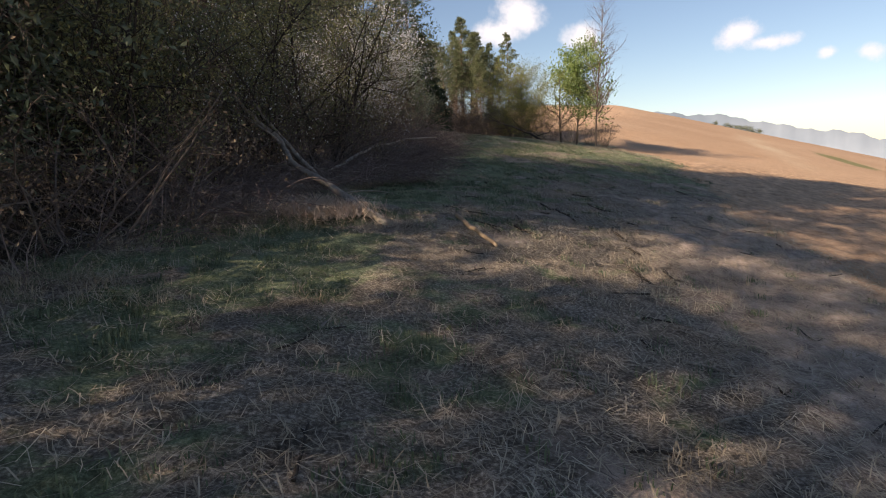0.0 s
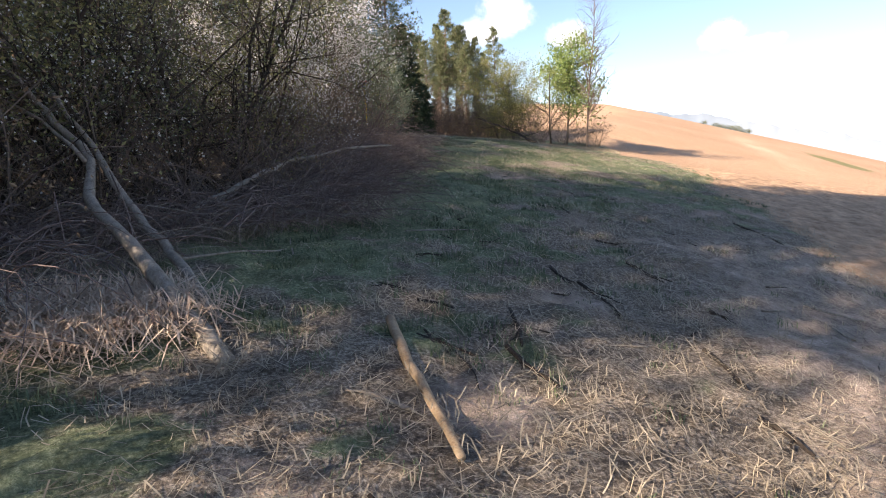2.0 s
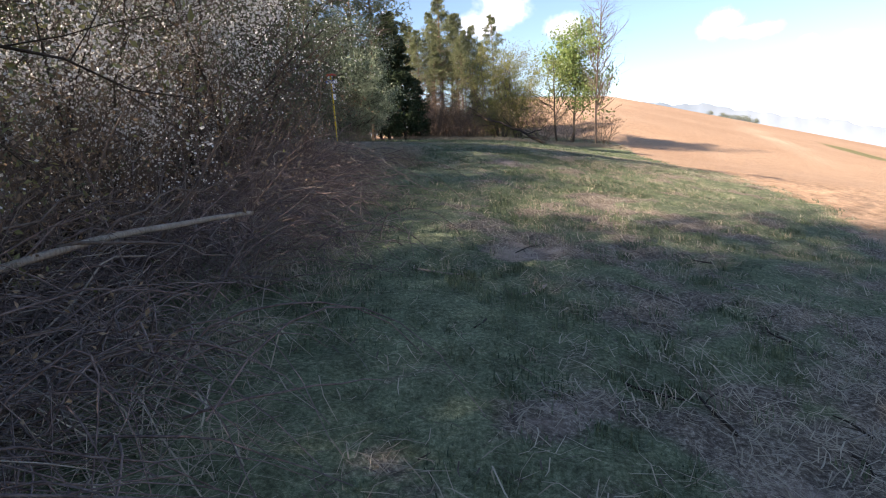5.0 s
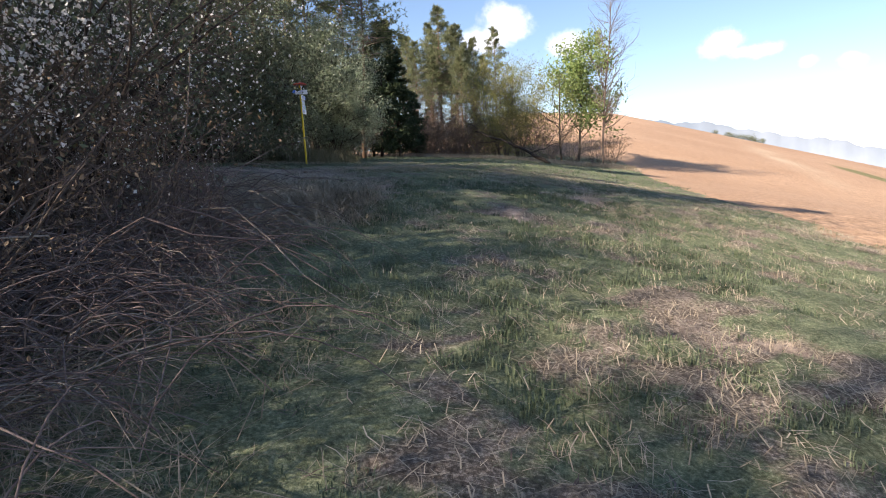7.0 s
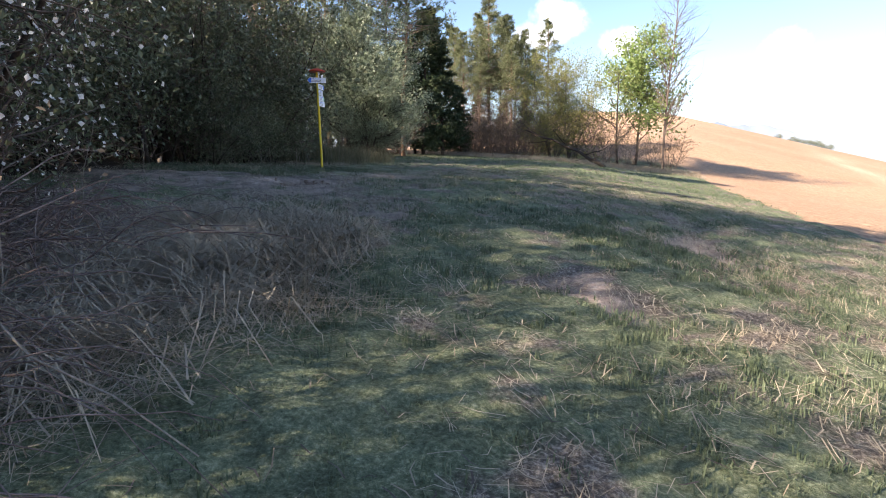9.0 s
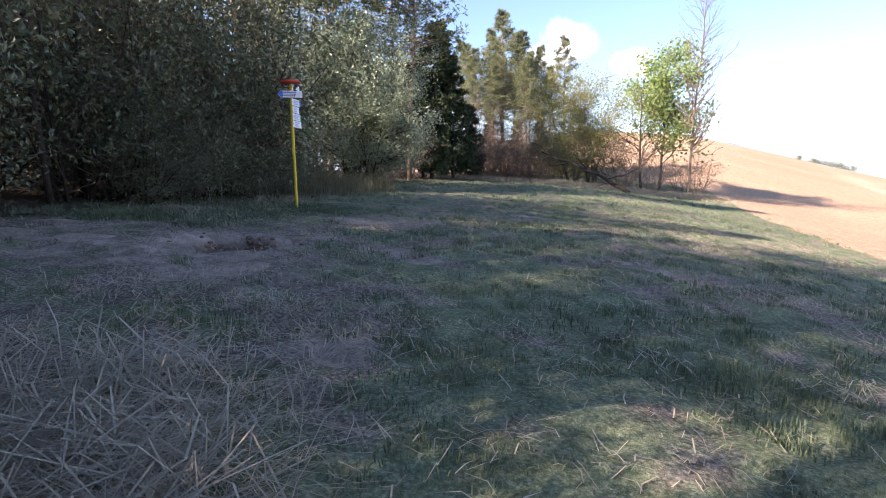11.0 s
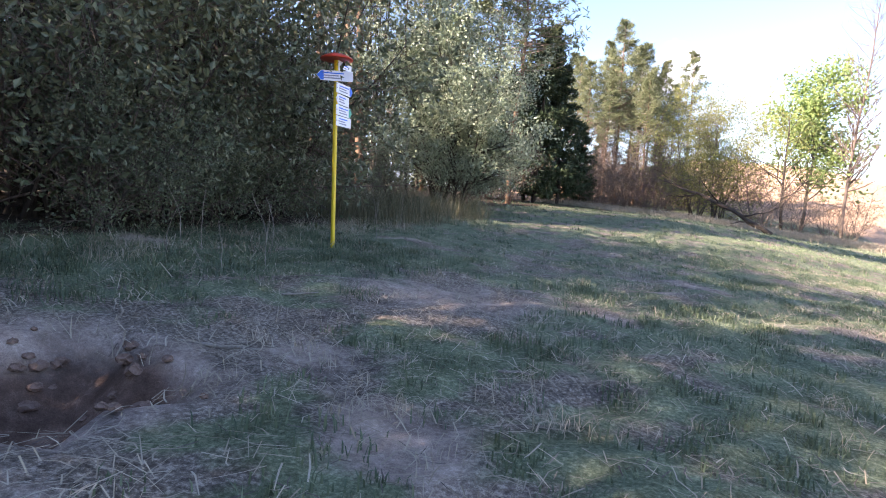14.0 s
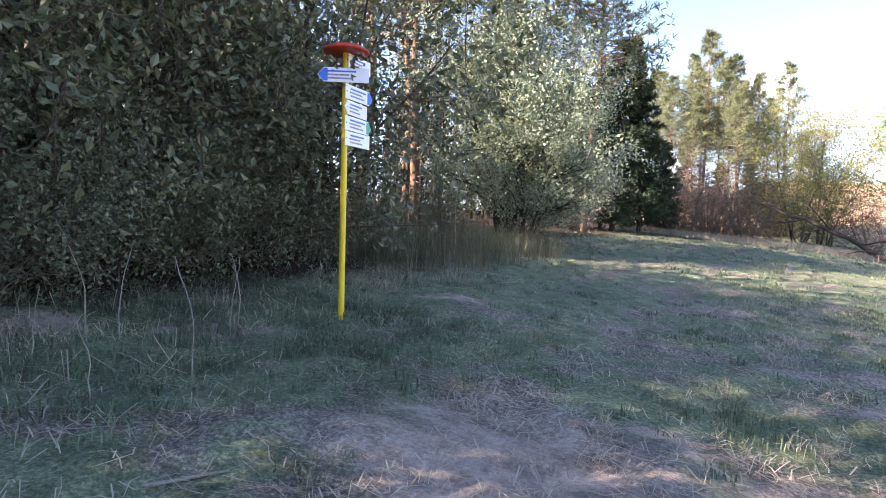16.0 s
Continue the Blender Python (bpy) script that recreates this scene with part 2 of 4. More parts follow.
def grow(rng, p, d, length, r, depth, spec, segs, tips):
    """One branch and its side branches. spec[depth]: steps, wander, pull upwards, children, child length, child angle, first child at."""
    steps, wander, pull, kids, klen, kang, first = spec[depth]
    p, d = np.array(p, float), unit(np.array(d, float))
    pts, dirs = [p], [d]
    for i in range(steps):
        d = unit(d + rng.normal(0, wander, 3) + np.array([0, 0, pull]))
        p = p + d * length / steps
        pts.append(p)
        dirs.append(d)
    last = depth == len(spec) - 1
    rad = [r * (1 - 0.8 * (i / steps)) for i in range(steps + 1)]
    for i in range(steps):
        segs.append((depth, (*pts[i], *pts[i + 1], rad[i], rad[i + 1])))
    if last:
        for i in range(1, steps + 1):
            tips.append((pts[i], dirs[i]))
        return
    for k in range(kids):
        f = first + (1 - first) * (k + rng.uniform(0, 1)) / kids
        i = min(int(f * steps), steps - 1)
        q = pts[i] + (pts[i + 1] - pts[i]) * (f * steps - i)
        side = unit(np.cross(dirs[i], rng.normal(0, 1, 3)))
        a = radians(kang) * rng.uniform(0.7, 1.3)
        nd = dirs[i] * math.cos(a) + side * math.sin(a)
        grow(rng, q, nd, length * klen * rng.uniform(0.6, 1.2) * (1.15 - 0.5 * f), max(r * (1 - 0.8 * f) * 0.6, TWIG_MIN[0]), depth + 1, spec, segs, tips)
    tips.append((pts[-1], dirs[-1]))


def limb(points, r0, r1, rng, wobble=0.012, sides=7):
    """Segments of a bent round stick through points."""
    p = np.array(points, float)
    t = np.linspace(0, len(p) - 1, max(4 * (len(p) - 1), 5))
    q = np.stack([np.interp(t, np.arange(len(p)), p[:, k]) for k in range(3)], 1)
    q[1:-1] += rng.normal(0, wobble, (len(q) - 2, 3))
    r = np.linspace(r0, r1, len(q)) * rng.uniform(0.9, 1.1, len(q))
    return [(*q[i], *q[i + 1], r[i], r[i + 1]) for i in range(len(q) - 1)]


def solid(name, segs, mat, sides=7):
    """A closed bent stick: rings along the line, with both ends capped."""
    s = np.array(segs, float)
    pts, rad = np.concatenate([s[:, :3], s[-1:, 3:6]]), np.concatenate([s[:, 6], s[-1:, 7]])
    d = unit(np.gradient(pts, axis=0))
    ref = np.array([0, 0, 1.0]) if abs(d[0][2]) < 0.9 else np.array([1.0, 0, 0])
    u = unit(np.cross(d, ref))
    w = np.cross(d, u)
    a = np.arange(sides) * 2 * np.pi / sides
    v = (pts[:, None] + (u[:, None] * np.cos(a)[None, :, None] + w[:, None] * np.sin(a)[None, :, None]) * rad[:, None, None]).reshape(-1, 3)
    i = np.arange(sides)
    q = np.stack([i, (i + 1) % sides, (i + 1) % sides + sides, i + sides], 1)
    f = (q[None] + (np.arange(len(pts) - 1) * sides)[:, None, None]).reshape(-1, 4)
    caps = np.stack([i[::-1], i + (len(pts) - 1) * sides])
    return mesh_np(name, v, [f, caps], mat)


def split(segs, cut):
    return [s for k, s in segs if k < cut], [s for k, s in segs if k >= cut]


# ---------------- ground ----------------
YS = [-60, -20, 0, 4, 8, 11, 17, 21.5, 27, 33, 38, 55, 70, 76]
ZS = [-6, -2.2, 0.02, 0.3, 0.68, 0.98, 1.72, 2.2, 2.68, 2.83, 2.88, 3.45, 4.1, 4.35]


def ease(a, b, t):
    t = np.clip((t - a) / (b - a), 0, 1)
    return t * t * (3 - 2 * t)


def tilt(x, y):
    """The side fall of the whole slope."""
    return 0.089 - 0.0435 * np.clip(x, -40, 140) - 0.0052 * np.clip(y, -60, 260)


def height(x, y):
    """The lie of the land: a grassy rise with a side fall towards the field, and the field's long slope beyond."""
    x, y = np.asarray(x, float), np.asarray(y, float)
    yy = np.minimum(y, 76)
    along = sum(np.interp(yy + d, YS, ZS) for d in (-2, -1, 0, 1, 2)) / 5
    r = np.where(x < 3, -0.09 * x - 0.011 * x * x, -0.369 - 0.14 * (x - 3))
    side = np.where(x < -4, 0.184 + 0.02 * (-4 - x), r)
    far = 4.2 + 0.152 * (y - 75) * ease(-45, 0, x) - 0.2 * (np.maximum(x, 9 + 21 * ease(90, 200, y)) - 8.6)
    k = ease(58, 115, y)
    z = (along + side) * (1 - k) + far * k
    z = z + tilt(x, y) - 0.4 * np.exp(-(((x + 4.9 + 0.12 * np.sin(y * 9)) / 0.5) ** 4 + ((y - 28.15 - 0.1 * np.sin(x * 7)) / 0.5) ** 4)) + 0.03 * np.exp(-(((x + 4.5) / 0.8) ** 2 + ((y - 27.6) / 0.22) ** 2))
    out = np.maximum(np.hypot(x, y - 14) - 205, 0)
    z = z - np.minimum(0.0011 * out * out, 0.5 * out)
    return np.maximum(z, -60 - 0.02 * out)


def wob(x, y, s, seed=0):
    """Soft random relief without a texture, for places and heights."""
    a = np.sin(x * s * 1.7 + 3.1 * seed + 1.3 * np.sin(y * s * 0.9 + seed)) + np.sin(y * s * 2.1 + 1.7 * seed + 1.1 * np.sin(x * s * 1.3 - seed))
    return (a + np.sin((x + y) * s * 3.3 + seed) * 0.5 + np.sin((x - y) * s * 4.7 - seed) * 0.4) / 2.9


def field_edge(y):
    """Where the verge ends and the tilled soil begins."""
    return np.interp(y, [-20, 0, 14, 20, 26, 40, 78], [4.0, 4.6, 5.05, 5.6, 6.0, 7.8, 11.8]) + 0.18 * np.sin(y * 0.9) + 0.12 * np.sin(y * 2.3)


def hedge_edge(y):
    """Where the thicket on the forest side begins."""
    return np.interp(y, [-15, 0, 7, 9, 10.3, 11.3, 17, 20, 22.5, 24, 29.5, 32, 40, 52, 62, 66], [-3.2, -3.2, -3.3, -3.4, -2.6, -1.8, -2.4, -3.2, -4.6, -8.5, -8.5, -8.2, -9.2, -10.5, -9.6, -6])


def bare(x, y):
    """Trodden earth: the track into the wood, and worn spots along the way."""
    t = np.exp(-((y - 26.9 + 0.12 * (x + 4)) / 1.0) ** 2) * ease(-1.5, -4.5, x) * (0.72 + 0.5 * wob(x, y, 3.7, 9))
    w = np.clip(wob(x, y, 0.9, 2) * 1.4 + 0.5 * wob(x, y, 3.1, 6) - 0.62 + 0.2 * ease(22, 26, y), 0, 1) * ease(46, 36, y)
    r = ease(1.2, 3.5, x) * ease(19, 9, y) * 0.75
    p = np.exp(-(((x + 4.95) / 0.95) ** 4 + ((y - 28.25) / 0.75) ** 4))
    q = 0.8 * np.exp(-(((x + 4.1) / 1.2) ** 2 + ((y - 31.6) / 1.2) ** 2)) + np.exp(-(((x - 0.65) / 0.4) ** 2 + ((y - 7.35) / 0.4) ** 2))
    return np.clip(np.maximum(np.maximum(np.maximum(t, w), r), np.maximum(p, q)), 0, 1)


def green(x, y):
    g = 0.3 + 0.3 * wob(x, y, 0.55, 5) + 0.45 * wob(x, y, 1.9, 8) + 0.4 * wob(x, y, 4.3, 14) + 0.35 * ease(9, 30, y) + 0.22 * ease(10, 14, y) * ease(27, 23, y) + 0.03 * ease(25, 28, y) * ease(50, 42, y) + 0.5 * np.exp(-((x - hedge_edge(y) - 1.0) / 1.3) ** 2) * ease(28.8, 30.5, y) * ease(46, 40, y) + 0.6 * np.exp(-(((x + 1.7) / 1.2) ** 2 + ((y - 5.6) / 1.8) ** 2)) + 0.45 * np.exp(-((x - hedge_edge(y) - 1.6) / 0.9) ** 2) * ease(7.5, 9, y) * ease(24, 20, y) - 0.9 * bare(x, y)
    return np.clip(g, 0, 1)


def axis_steps(lo, hi, step, far):
    a = list(np.arange(lo, hi + 1e-6, step))
    s, x, up = step, hi, []
    while x < far:
        s *= 1.13
        x += s
        up.append(x)
    s, x, dn = step, lo, []
    while x > -far:
        s *= 1.13
        x -= s
        dn.append(x)
    return np.array(dn[::-1] + a + up)


def build_ground():
    xs, ys = axis_steps(-9, 9, 0.15, 2600), axis_steps(-1, 46, 0.16, 2600)
    X, Y = np.meshgrid(xs, ys)
    X, Y = X.ravel(), Y.ravel()
    fld = ease(-0.4, 0.5, X - field_edge(Y)) * ease(-400, -60, Y)
    fld = np.maximum(fld, ease(84, 90, Y) * ease(-30, -20, X))
    rough = 0.035 * wob(X, Y, 2.3, 1) + 0.03 * wob(X, Y, 6.1, 4) + 0.016 * wob(X, Y, 13.7, 6) + 0.05 * wob(X, Y, 0.8, 7)
    Z = height(X, Y) + rough * ease(60, 20, np.hypot(X, Y - 20))
    nx, ny = len(xs), len(ys)
    i = (np.arange(ny - 1)[:, None] * nx + np.arange(nx - 1)[None]).ravel()
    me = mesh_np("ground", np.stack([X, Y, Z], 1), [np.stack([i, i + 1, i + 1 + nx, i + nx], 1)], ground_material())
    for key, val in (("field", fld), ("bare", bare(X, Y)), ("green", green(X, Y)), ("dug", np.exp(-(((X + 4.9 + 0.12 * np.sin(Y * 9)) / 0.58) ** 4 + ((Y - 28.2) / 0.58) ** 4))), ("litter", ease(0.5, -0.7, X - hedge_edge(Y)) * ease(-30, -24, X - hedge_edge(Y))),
                     ("track", 0.6 * np.exp(-((X - 52 - 0.23 * (Y - 150) + 2 * np.sin(Y * 0.05)) / 1.6) ** 2) * ease(95, 120, Y) * ease(235, 200, Y)),
                     ("verge", ease(3.5, 1.0, np.abs(X - 68 - 0.1 * (Y - 160))) * ease(118, 135, Y) * ease(195, 175, Y))):
        at = me.attributes.new(key, "FLOAT", "POINT")
        at.data.foreach_set("value", val.astype(np.float32))
    return tagged(new("ground", me), "grassy verge with dry straw, bare soil and a ploughed tan field", "ground", kind="structure")


def ground_material():
    m, nt, b = material("earth_and_turf", 0.95, 0.1)
    v = coords(nt)

    def attr(name):
        n = nt.nodes.new("ShaderNodeAttribute")
        n.attribute_name = name
        return n.outputs["Fac"]

    def msk(a, n, lo, hi, amp=0.9):
        s = nt.nodes.new("ShaderNodeMath")
        s.operation = "MULTIPLY_ADD"
        nt.links.new(n, s.inputs[0])
        s.inputs[1].default_value = amp
        nt.links.new(a, s.inputs[2])
        r = nt.nodes.new("ShaderNodeMapRange")
        r.inputs["From Min"].default_value, r.inputs["From Max"].default_value = lo + amp / 2, hi + amp / 2
        nt.links.new(s.outputs[0], r.inputs["Value"])
        return r.outputs["Result"]

    big, mid, fine, tiny = noise_tex(nt, 0.9, 6, 0.65, v), noise_tex(nt, 5, 6, 0.7, v), noise_tex(nt, 38, 5, 0.75, v), noise_tex(nt, 160, 2, 0.6, v)
    straw = ramp(nt, fine.outputs["Fac"], [(0.28, (0.040, 0.032, 0.024)), (0.5, (0.180, 0.147, 0.117)), (0.72, (0.562, 0.483, 0.394))])
    turf = ramp(nt, fine.outputs["Fac"], [(0.28, (0.051, 0.063, 0.036)), (0.5, (0.147, 0.168, 0.097)), (0.72, (0.337, 0.352, 0.227))])
    soil = ramp(nt, mid.outputs["Fac"], [(0.3, (0.240, 0.180, 0.150)), (0.52, (0.372, 0.288, 0.240)), (0.75, (0.516, 0.420, 0.354))])
    c = mixc(nt, msk(attr("green"), mid.outputs["Fac"], 0.34, 0.62), straw, turf)
    soil = mixc(nt, 0.45, soil, ramp(nt, fine.outputs["Fac"], [(0.3, (0.13, 0.1, 0.082)), (0.52, (0.36, 0.29, 0.24)), (0.72, (0.6, 0.51, 0.43))]))
    c = mixc(nt, msk(attr("bare"), mid.outputs["Fac"], 0.35, 0.75), c, soil)
    # Wood-floor litter, its colour darkened further for shade under the thicket.
    shaded_floor = ramp(nt, fine.outputs["Fac"], [(0.3, (0.018, 0.014, 0.01)), (0.52, (0.06, 0.045, 0.033)), (0.75, (0.15, 0.112, 0.08))])
    c = mixc(nt, msk(attr("litter"), mid.outputs["Fac"], 0.3, 0.75), c, shaded_floor)
    # Darker reddish brown earth inside the dug hollow.
    hollow_brown = ramp(nt, mid.outputs["Fac"], [(0.3, (0.068, 0.042, 0.030)), (0.55, (0.150, 0.096, 0.071)), (0.75, (0.300, 0.203, 0.150))])
    c = mixc(nt, msk(attr("dug"), mid.outputs["Fac"], 0.3, 0.7, 0.5), c, hollow_brown)
    till = ramp(nt, mid.outputs["Fac"], [(0.3, (0.31, 0.19, 0.12)), (0.5, (0.41, 0.265, 0.172)), (0.75, (0.5, 0.35, 0.24))])
    till = mixc(nt, 0.5, till, ramp(nt, noise_tex(nt, 0.045, 5, 0.6, v).outputs["Fac"], [(0.35, (0.38, 0.245, 0.155)), (0.65, (0.5, 0.35, 0.235))]))
    c = mixc(nt, msk(attr("field"), big.outputs["Fac"], 0.35, 0.7, 0.6), c, till)
    c = mixc(nt, msk(attr("verge"), big.outputs["Fac"], 0.4, 0.7, 0.5), c, (0.2, 0.19, 0.09))
    c = mixc(nt, attr("track"), c, (0.6, 0.5, 0.36))
    c = mixc(nt, 0.55, c, ramp(nt, noise_tex(nt, 3.2, 7, 0.75, v).outputs["Fac"], [(0.34, (0.12, 0.12, 0.12)), (0.66, (0.85, 0.85, 0.85))]), "OVERLAY")
    c = mixc(nt, 0.3, c, ramp(nt, tiny.outputs["Fac"], [(0.3, (0.2, 0.2, 0.2)), (0.7, (0.8, 0.8, 0.8))]), "OVERLAY")
    nt.links.new(c, b.inputs["Base Color"])
    bump(nt, b, mixc(nt, 0.5, fine.outputs["Color"], mid.outputs["Color"]), 0.9, 0.05)
    return m


build_ground()


def gz(x, y):
    return float(height(x, y))


# ---------------- trees and shrubs ----------------


def thing(name, label, category, group=""):
    return tagged(new(name), label, category, group)


def deciduous(name, label, seed, tall, spec, r, leaf=None, leaf_size=0.06, per=1, lean=0.05, stems=1, bark_mat=None, twig_mat=None, spread=0.06, base_r=0.15, tilt=0.0, aspect=0.55, blossom=None, group="", category="tree", leaf_part="crown"):
    rng = np.random.default_rng(seed)
    ob = thing(name, label, category, group)
    segs, tips = [], []
    for s in range(stems):
        a = rng.uniform(0, 6.28)
        out = np.array([math.cos(a), math.sin(a), 0])
        d = np.array([0, 0, 1.0]) + out * (tilt * rng.uniform(0.4, 1.2)) + rng.normal(0, lean, 3)
        grow(rng, out * base_r * rng.uniform(0, 1) + [0, 0, -0.12], d, tall * rng.uniform(0.75, 1.05), r * rng.uniform(0.7, 1.1), 0, spec, segs, tips)
    lo, hi = split(segs, 1)
    steps = spec[0][0]
    for k in range(stems):
        part("trunk" if stems == 1 else "stem", solid(name, lo[k * steps:(k + 1) * steps], bark_mat or M_BARK, 6 if stems > 1 else 8), ob)
    part("twig_work", tube_mesh(name, hi, twig_mat or bark_mat or M_TWIG, 3), ob, kind="stuff")
    if tips and leaf:
        p = np.repeat(np.array([t[0] for t in tips]), per, 0)
        part(leaf_part, leaves_mesh(name, p, leaf_size, leaf, rng, aspect, spread=spread), ob, kind="stuff")
    if tips and blossom:
        k, size = blossom
        p = np.repeat(np.array([t[0] for t in tips]), k, 0)
        part("blossom", leaves_mesh(name, p, size, M_BLOSSOM, rng, 0.9, spread=0.1), ob, "small white spring blossom", "stuff")
    return ob


def conifer(name, label, seed, tall, r, first, reach, per_m, needle, bark_mat, length=0.3, width=0.035, slope=0.1, tuft=6, top=0.6, power=0.8, dead=0.0, inner=(0.3, 1, 1, 1), dead_step=0.11):
    """A straight trunk with whorls of boughs, longer below, each with side twigs and needle tufts."""
    rng = np.random.default_rng(seed)
    ob = thing(name, label, "tree")
    tr, boughs, pts, dirs = [], [], [], []
    p, n = np.array([0, 0, -0.15]), 10
    bend = rng.normal(0, 0.005, (n, 3))
    line = [p]
    for i in range(n):
        line.append(line[-1] + np.array([bend[i, 0] * tall, bend[i, 1] * tall * 0.6, tall / n]))
    for i in range(n):
        tr.append((*line[i], *line[i + 1], r * (1 - 0.92 * i / n), r * (1 - 0.92 * (i + 1) / n)))
    line = np.array(line)
    zs = np.arange(first * tall, tall * 0.985, 1 / per_m)
    for z in zs:
        f = (z - first * tall) / (tall * (1 - first))
        q0 = np.array([np.interp(z, line[:, 2], line[:, 0]), np.interp(z, line[:, 2], line[:, 1]), z])
        L = reach * ((1 - f) ** power * (0.55 + 0.45 * min(1, f * 6)) + 0.06) * rng.uniform(0.6, 1.15)
        a = rng.uniform(0, 6.28)
        d = np.array([math.cos(a), math.sin(a), slope + 0.25 * f + rng.normal(0, 0.1)])
        q, k = q0, 4
        for i in range(k):
            d = unit(d + rng.normal(0, 0.1, 3) + [0, 0, 0.05])
            q1 = q + d * L / k
            boughs.append((*q, *q1, 0.035 * (L / 3 + 0.2) * (1 - i / k) + 0.006, 0.035 * (L / 3 + 0.2) * (1 - (i + 1) / k) + 0.004))
            for s in range(tuft):
                w = unit(d + rng.normal(0, 0.7, 3) * [1, 1, 0.5])
                e = q + (q1 - q) * rng.uniform(0, 1) + w * (0.1 + L * 0.22) * rng.uniform(0.2, 1)
                if rng.uniform() < inner[i]:
                    pts.append(e)
                    dirs.append(w)
            q = q1
    for z in np.arange(0.08 * tall, (first + 0.12) * tall, dead_step):
        if rng.uniform() < dead:
            a = rng.uniform(0, 6.28)
            q0 = np.array([np.interp(z, line[:, 2], line[:, 0]), np.interp(z, line[:, 2], line[:, 1]), z])
            q1 = q0 + np.array([math.cos(a), math.sin(a), rng.uniform(-0.3, 0.3)]) * rng.uniform(0.5, 2.2)
            boughs.append((*q0, *q1, 0.02, 0.005))
    part("trunk", solid(name, tr, bark_mat, 8), ob)
    part("bough_work", tube_mesh(name, boughs, M_DEADTWIG if dead else M_DARKBARK, 3), ob, kind="stuff")
    part("crown", needles_mesh(name, pts, dirs, length, width, needle, rng), ob, kind="stuff")
    return ob


def place(ob, x, y, turn=0, scale=1.0, dz=0.0, copy=True):
    m = pose(x, y, gz(x, y) + dz, 0, 0, turn)
    if copy:
        ob = copy_thing(ob, m)
        ob.scale = (scale,) * 3
    else:
        ob.matrix_basis = m @ Matrix.Scale(scale, 4)
    return ob


def scatter(kinds, spots, seed, lo=0.8, hi=1.2):
    """Plants each kind at its spots: the first stands as built, the rest are copies."""
    rng = random.Random(seed)
    used = set()
    for x, y in spots:
        k = rng.randrange(len(kinds))
        first = k not in used
        used.add(k)
        src = kinds[k]
        place(src, x, y, rng.uniform(0, 360), rng.uniform(lo, hi), copy=not first)
    for k, src in enumerate(kinds):
        if k not in used:
            raise ValueError("a kind was planted nowhere")
    return kinds

# thicket along the wood's edge
SP_BARE = [(6, 0.16, -0.05, 8, 0.5, 50, 0.1), (4, 0.2, -0.02, 5, 0.5, 50, 0.2), (3, 0.25, 0.0, 0, 0, 0, 0)]
SP_BRAMBLE = [(9, 0.12, -0.14, 5, 0.4, 45, 0.2), (4, 0.2, -0.08, 3, 0.5, 50, 0.2), (3, 0.25, -0.03, 0, 0, 0, 0)]
SP_THORN = [(7, 0.14, 0.02, 13, 0.42, 55, 0.1), (5, 0.2, 0.02, 7, 0.5, 55, 0.15), (3, 0.25, 0.0, 0, 0, 0, 0)]
SP_POLE = [(9, 0.06, 0.02, 20, 0.22, 50, 0.2), (4, 0.18, 0.05, 6, 0.5, 45, 0.2), (3, 0.22, 0.0, 0, 0, 0, 0)]
SP_BUSHY = [(6, 0.12, 0.03, 14, 0.5, 55, 0.05), (5, 0.18, 0.0, 7, 0.5, 50, 0.15), (3, 0.22, 0.0, 0, 0, 0, 0)]


def line_spots(y0, y1, n, back, seed, edge=hedge_edge, jitter=0.4):
    r = random.Random(seed)
    return [(float(edge(y)) - back + r.uniform(-jitter, jitter), y) for y in (y0 + (y1 - y0) * (i + r.uniform(0.2, 0.8)) / n for i in range(n))]


bramble_kinds = [deciduous("bramble", "low tangle of arching dry brownish bramble canes", 15 + i, 2.1, SP_BRAMBLE, 0.011, None, 0.03, 1, 0.12, 13, M_TWIG_RED, M_TWIG_RED, base_r=0.5, tilt=0.9, group="brambles of the thicket", category="bramble") for i in range(3)]
scatter(bramble_kinds, line_spots(4, 20.5, 24, 0.1, 21, jitter=0.5) + line_spots(9, 20.5, 12, 0.8, 22), 23, 0.55, 1.0)

bare_kinds = [deciduous("bare_shrub", "leafless tangled grey-brown shrub at the wood's edge", 20 + i, 1.9, SP_BARE, 0.014, M_OLDLEAF, 0.035, 1, 0.1, 8, M_TWIG, M_TWIG, base_r=0.45, tilt=0.75, group="shrubs of the thicket", category="shrub", leaf_part="old_leaf_litter") for i in range(3)]
scatter(bare_kinds, line_spots(-4, 20.5, 22, 0.7, 1) + line_spots(0, 21, 14, 1.6, 2), 3, 0.75, 1.2)

thorn_kinds = [deciduous("blackthorn", "dense dark blackthorn shrub dotted with white blossom", 30 + i, 3.8, SP_THORN, 0.035, M_LEAF_DULL, 0.045, 2, 0.08, 6, M_DARKBARK, M_TWIG, base_r=0.4, tilt=0.45, blossom=(1, 0.03), group="blackthorns of the thicket", category="shrub", leaf_part="leafage") for i in range(2)]
thorns = line_spots(10.5, 22.5, 12, 1.5, 4) + line_spots(13, 23, 5, 3.2, 5)
scatter(thorn_kinds, [q for q in thorns if abs(q[1] - q[0] - 17.6) > 1.2], 6, 0.85, 1.25)
white = deciduous("blackthorn", "blackthorn shrub thick with pale white blossom", 33, 3.9, SP_THORN, 0.035, None, 0.045, 2, 0.08, 6, M_DARKBARK, M_TWIG, base_r=0.4, tilt=0.45, blossom=(7, 0.04), group="blackthorns of the thicket", category="shrub")
place(white, -4.1, 18.2, 0, 0.95, copy=False)
place(white, -3.9, 15.6, 140, 0.85)
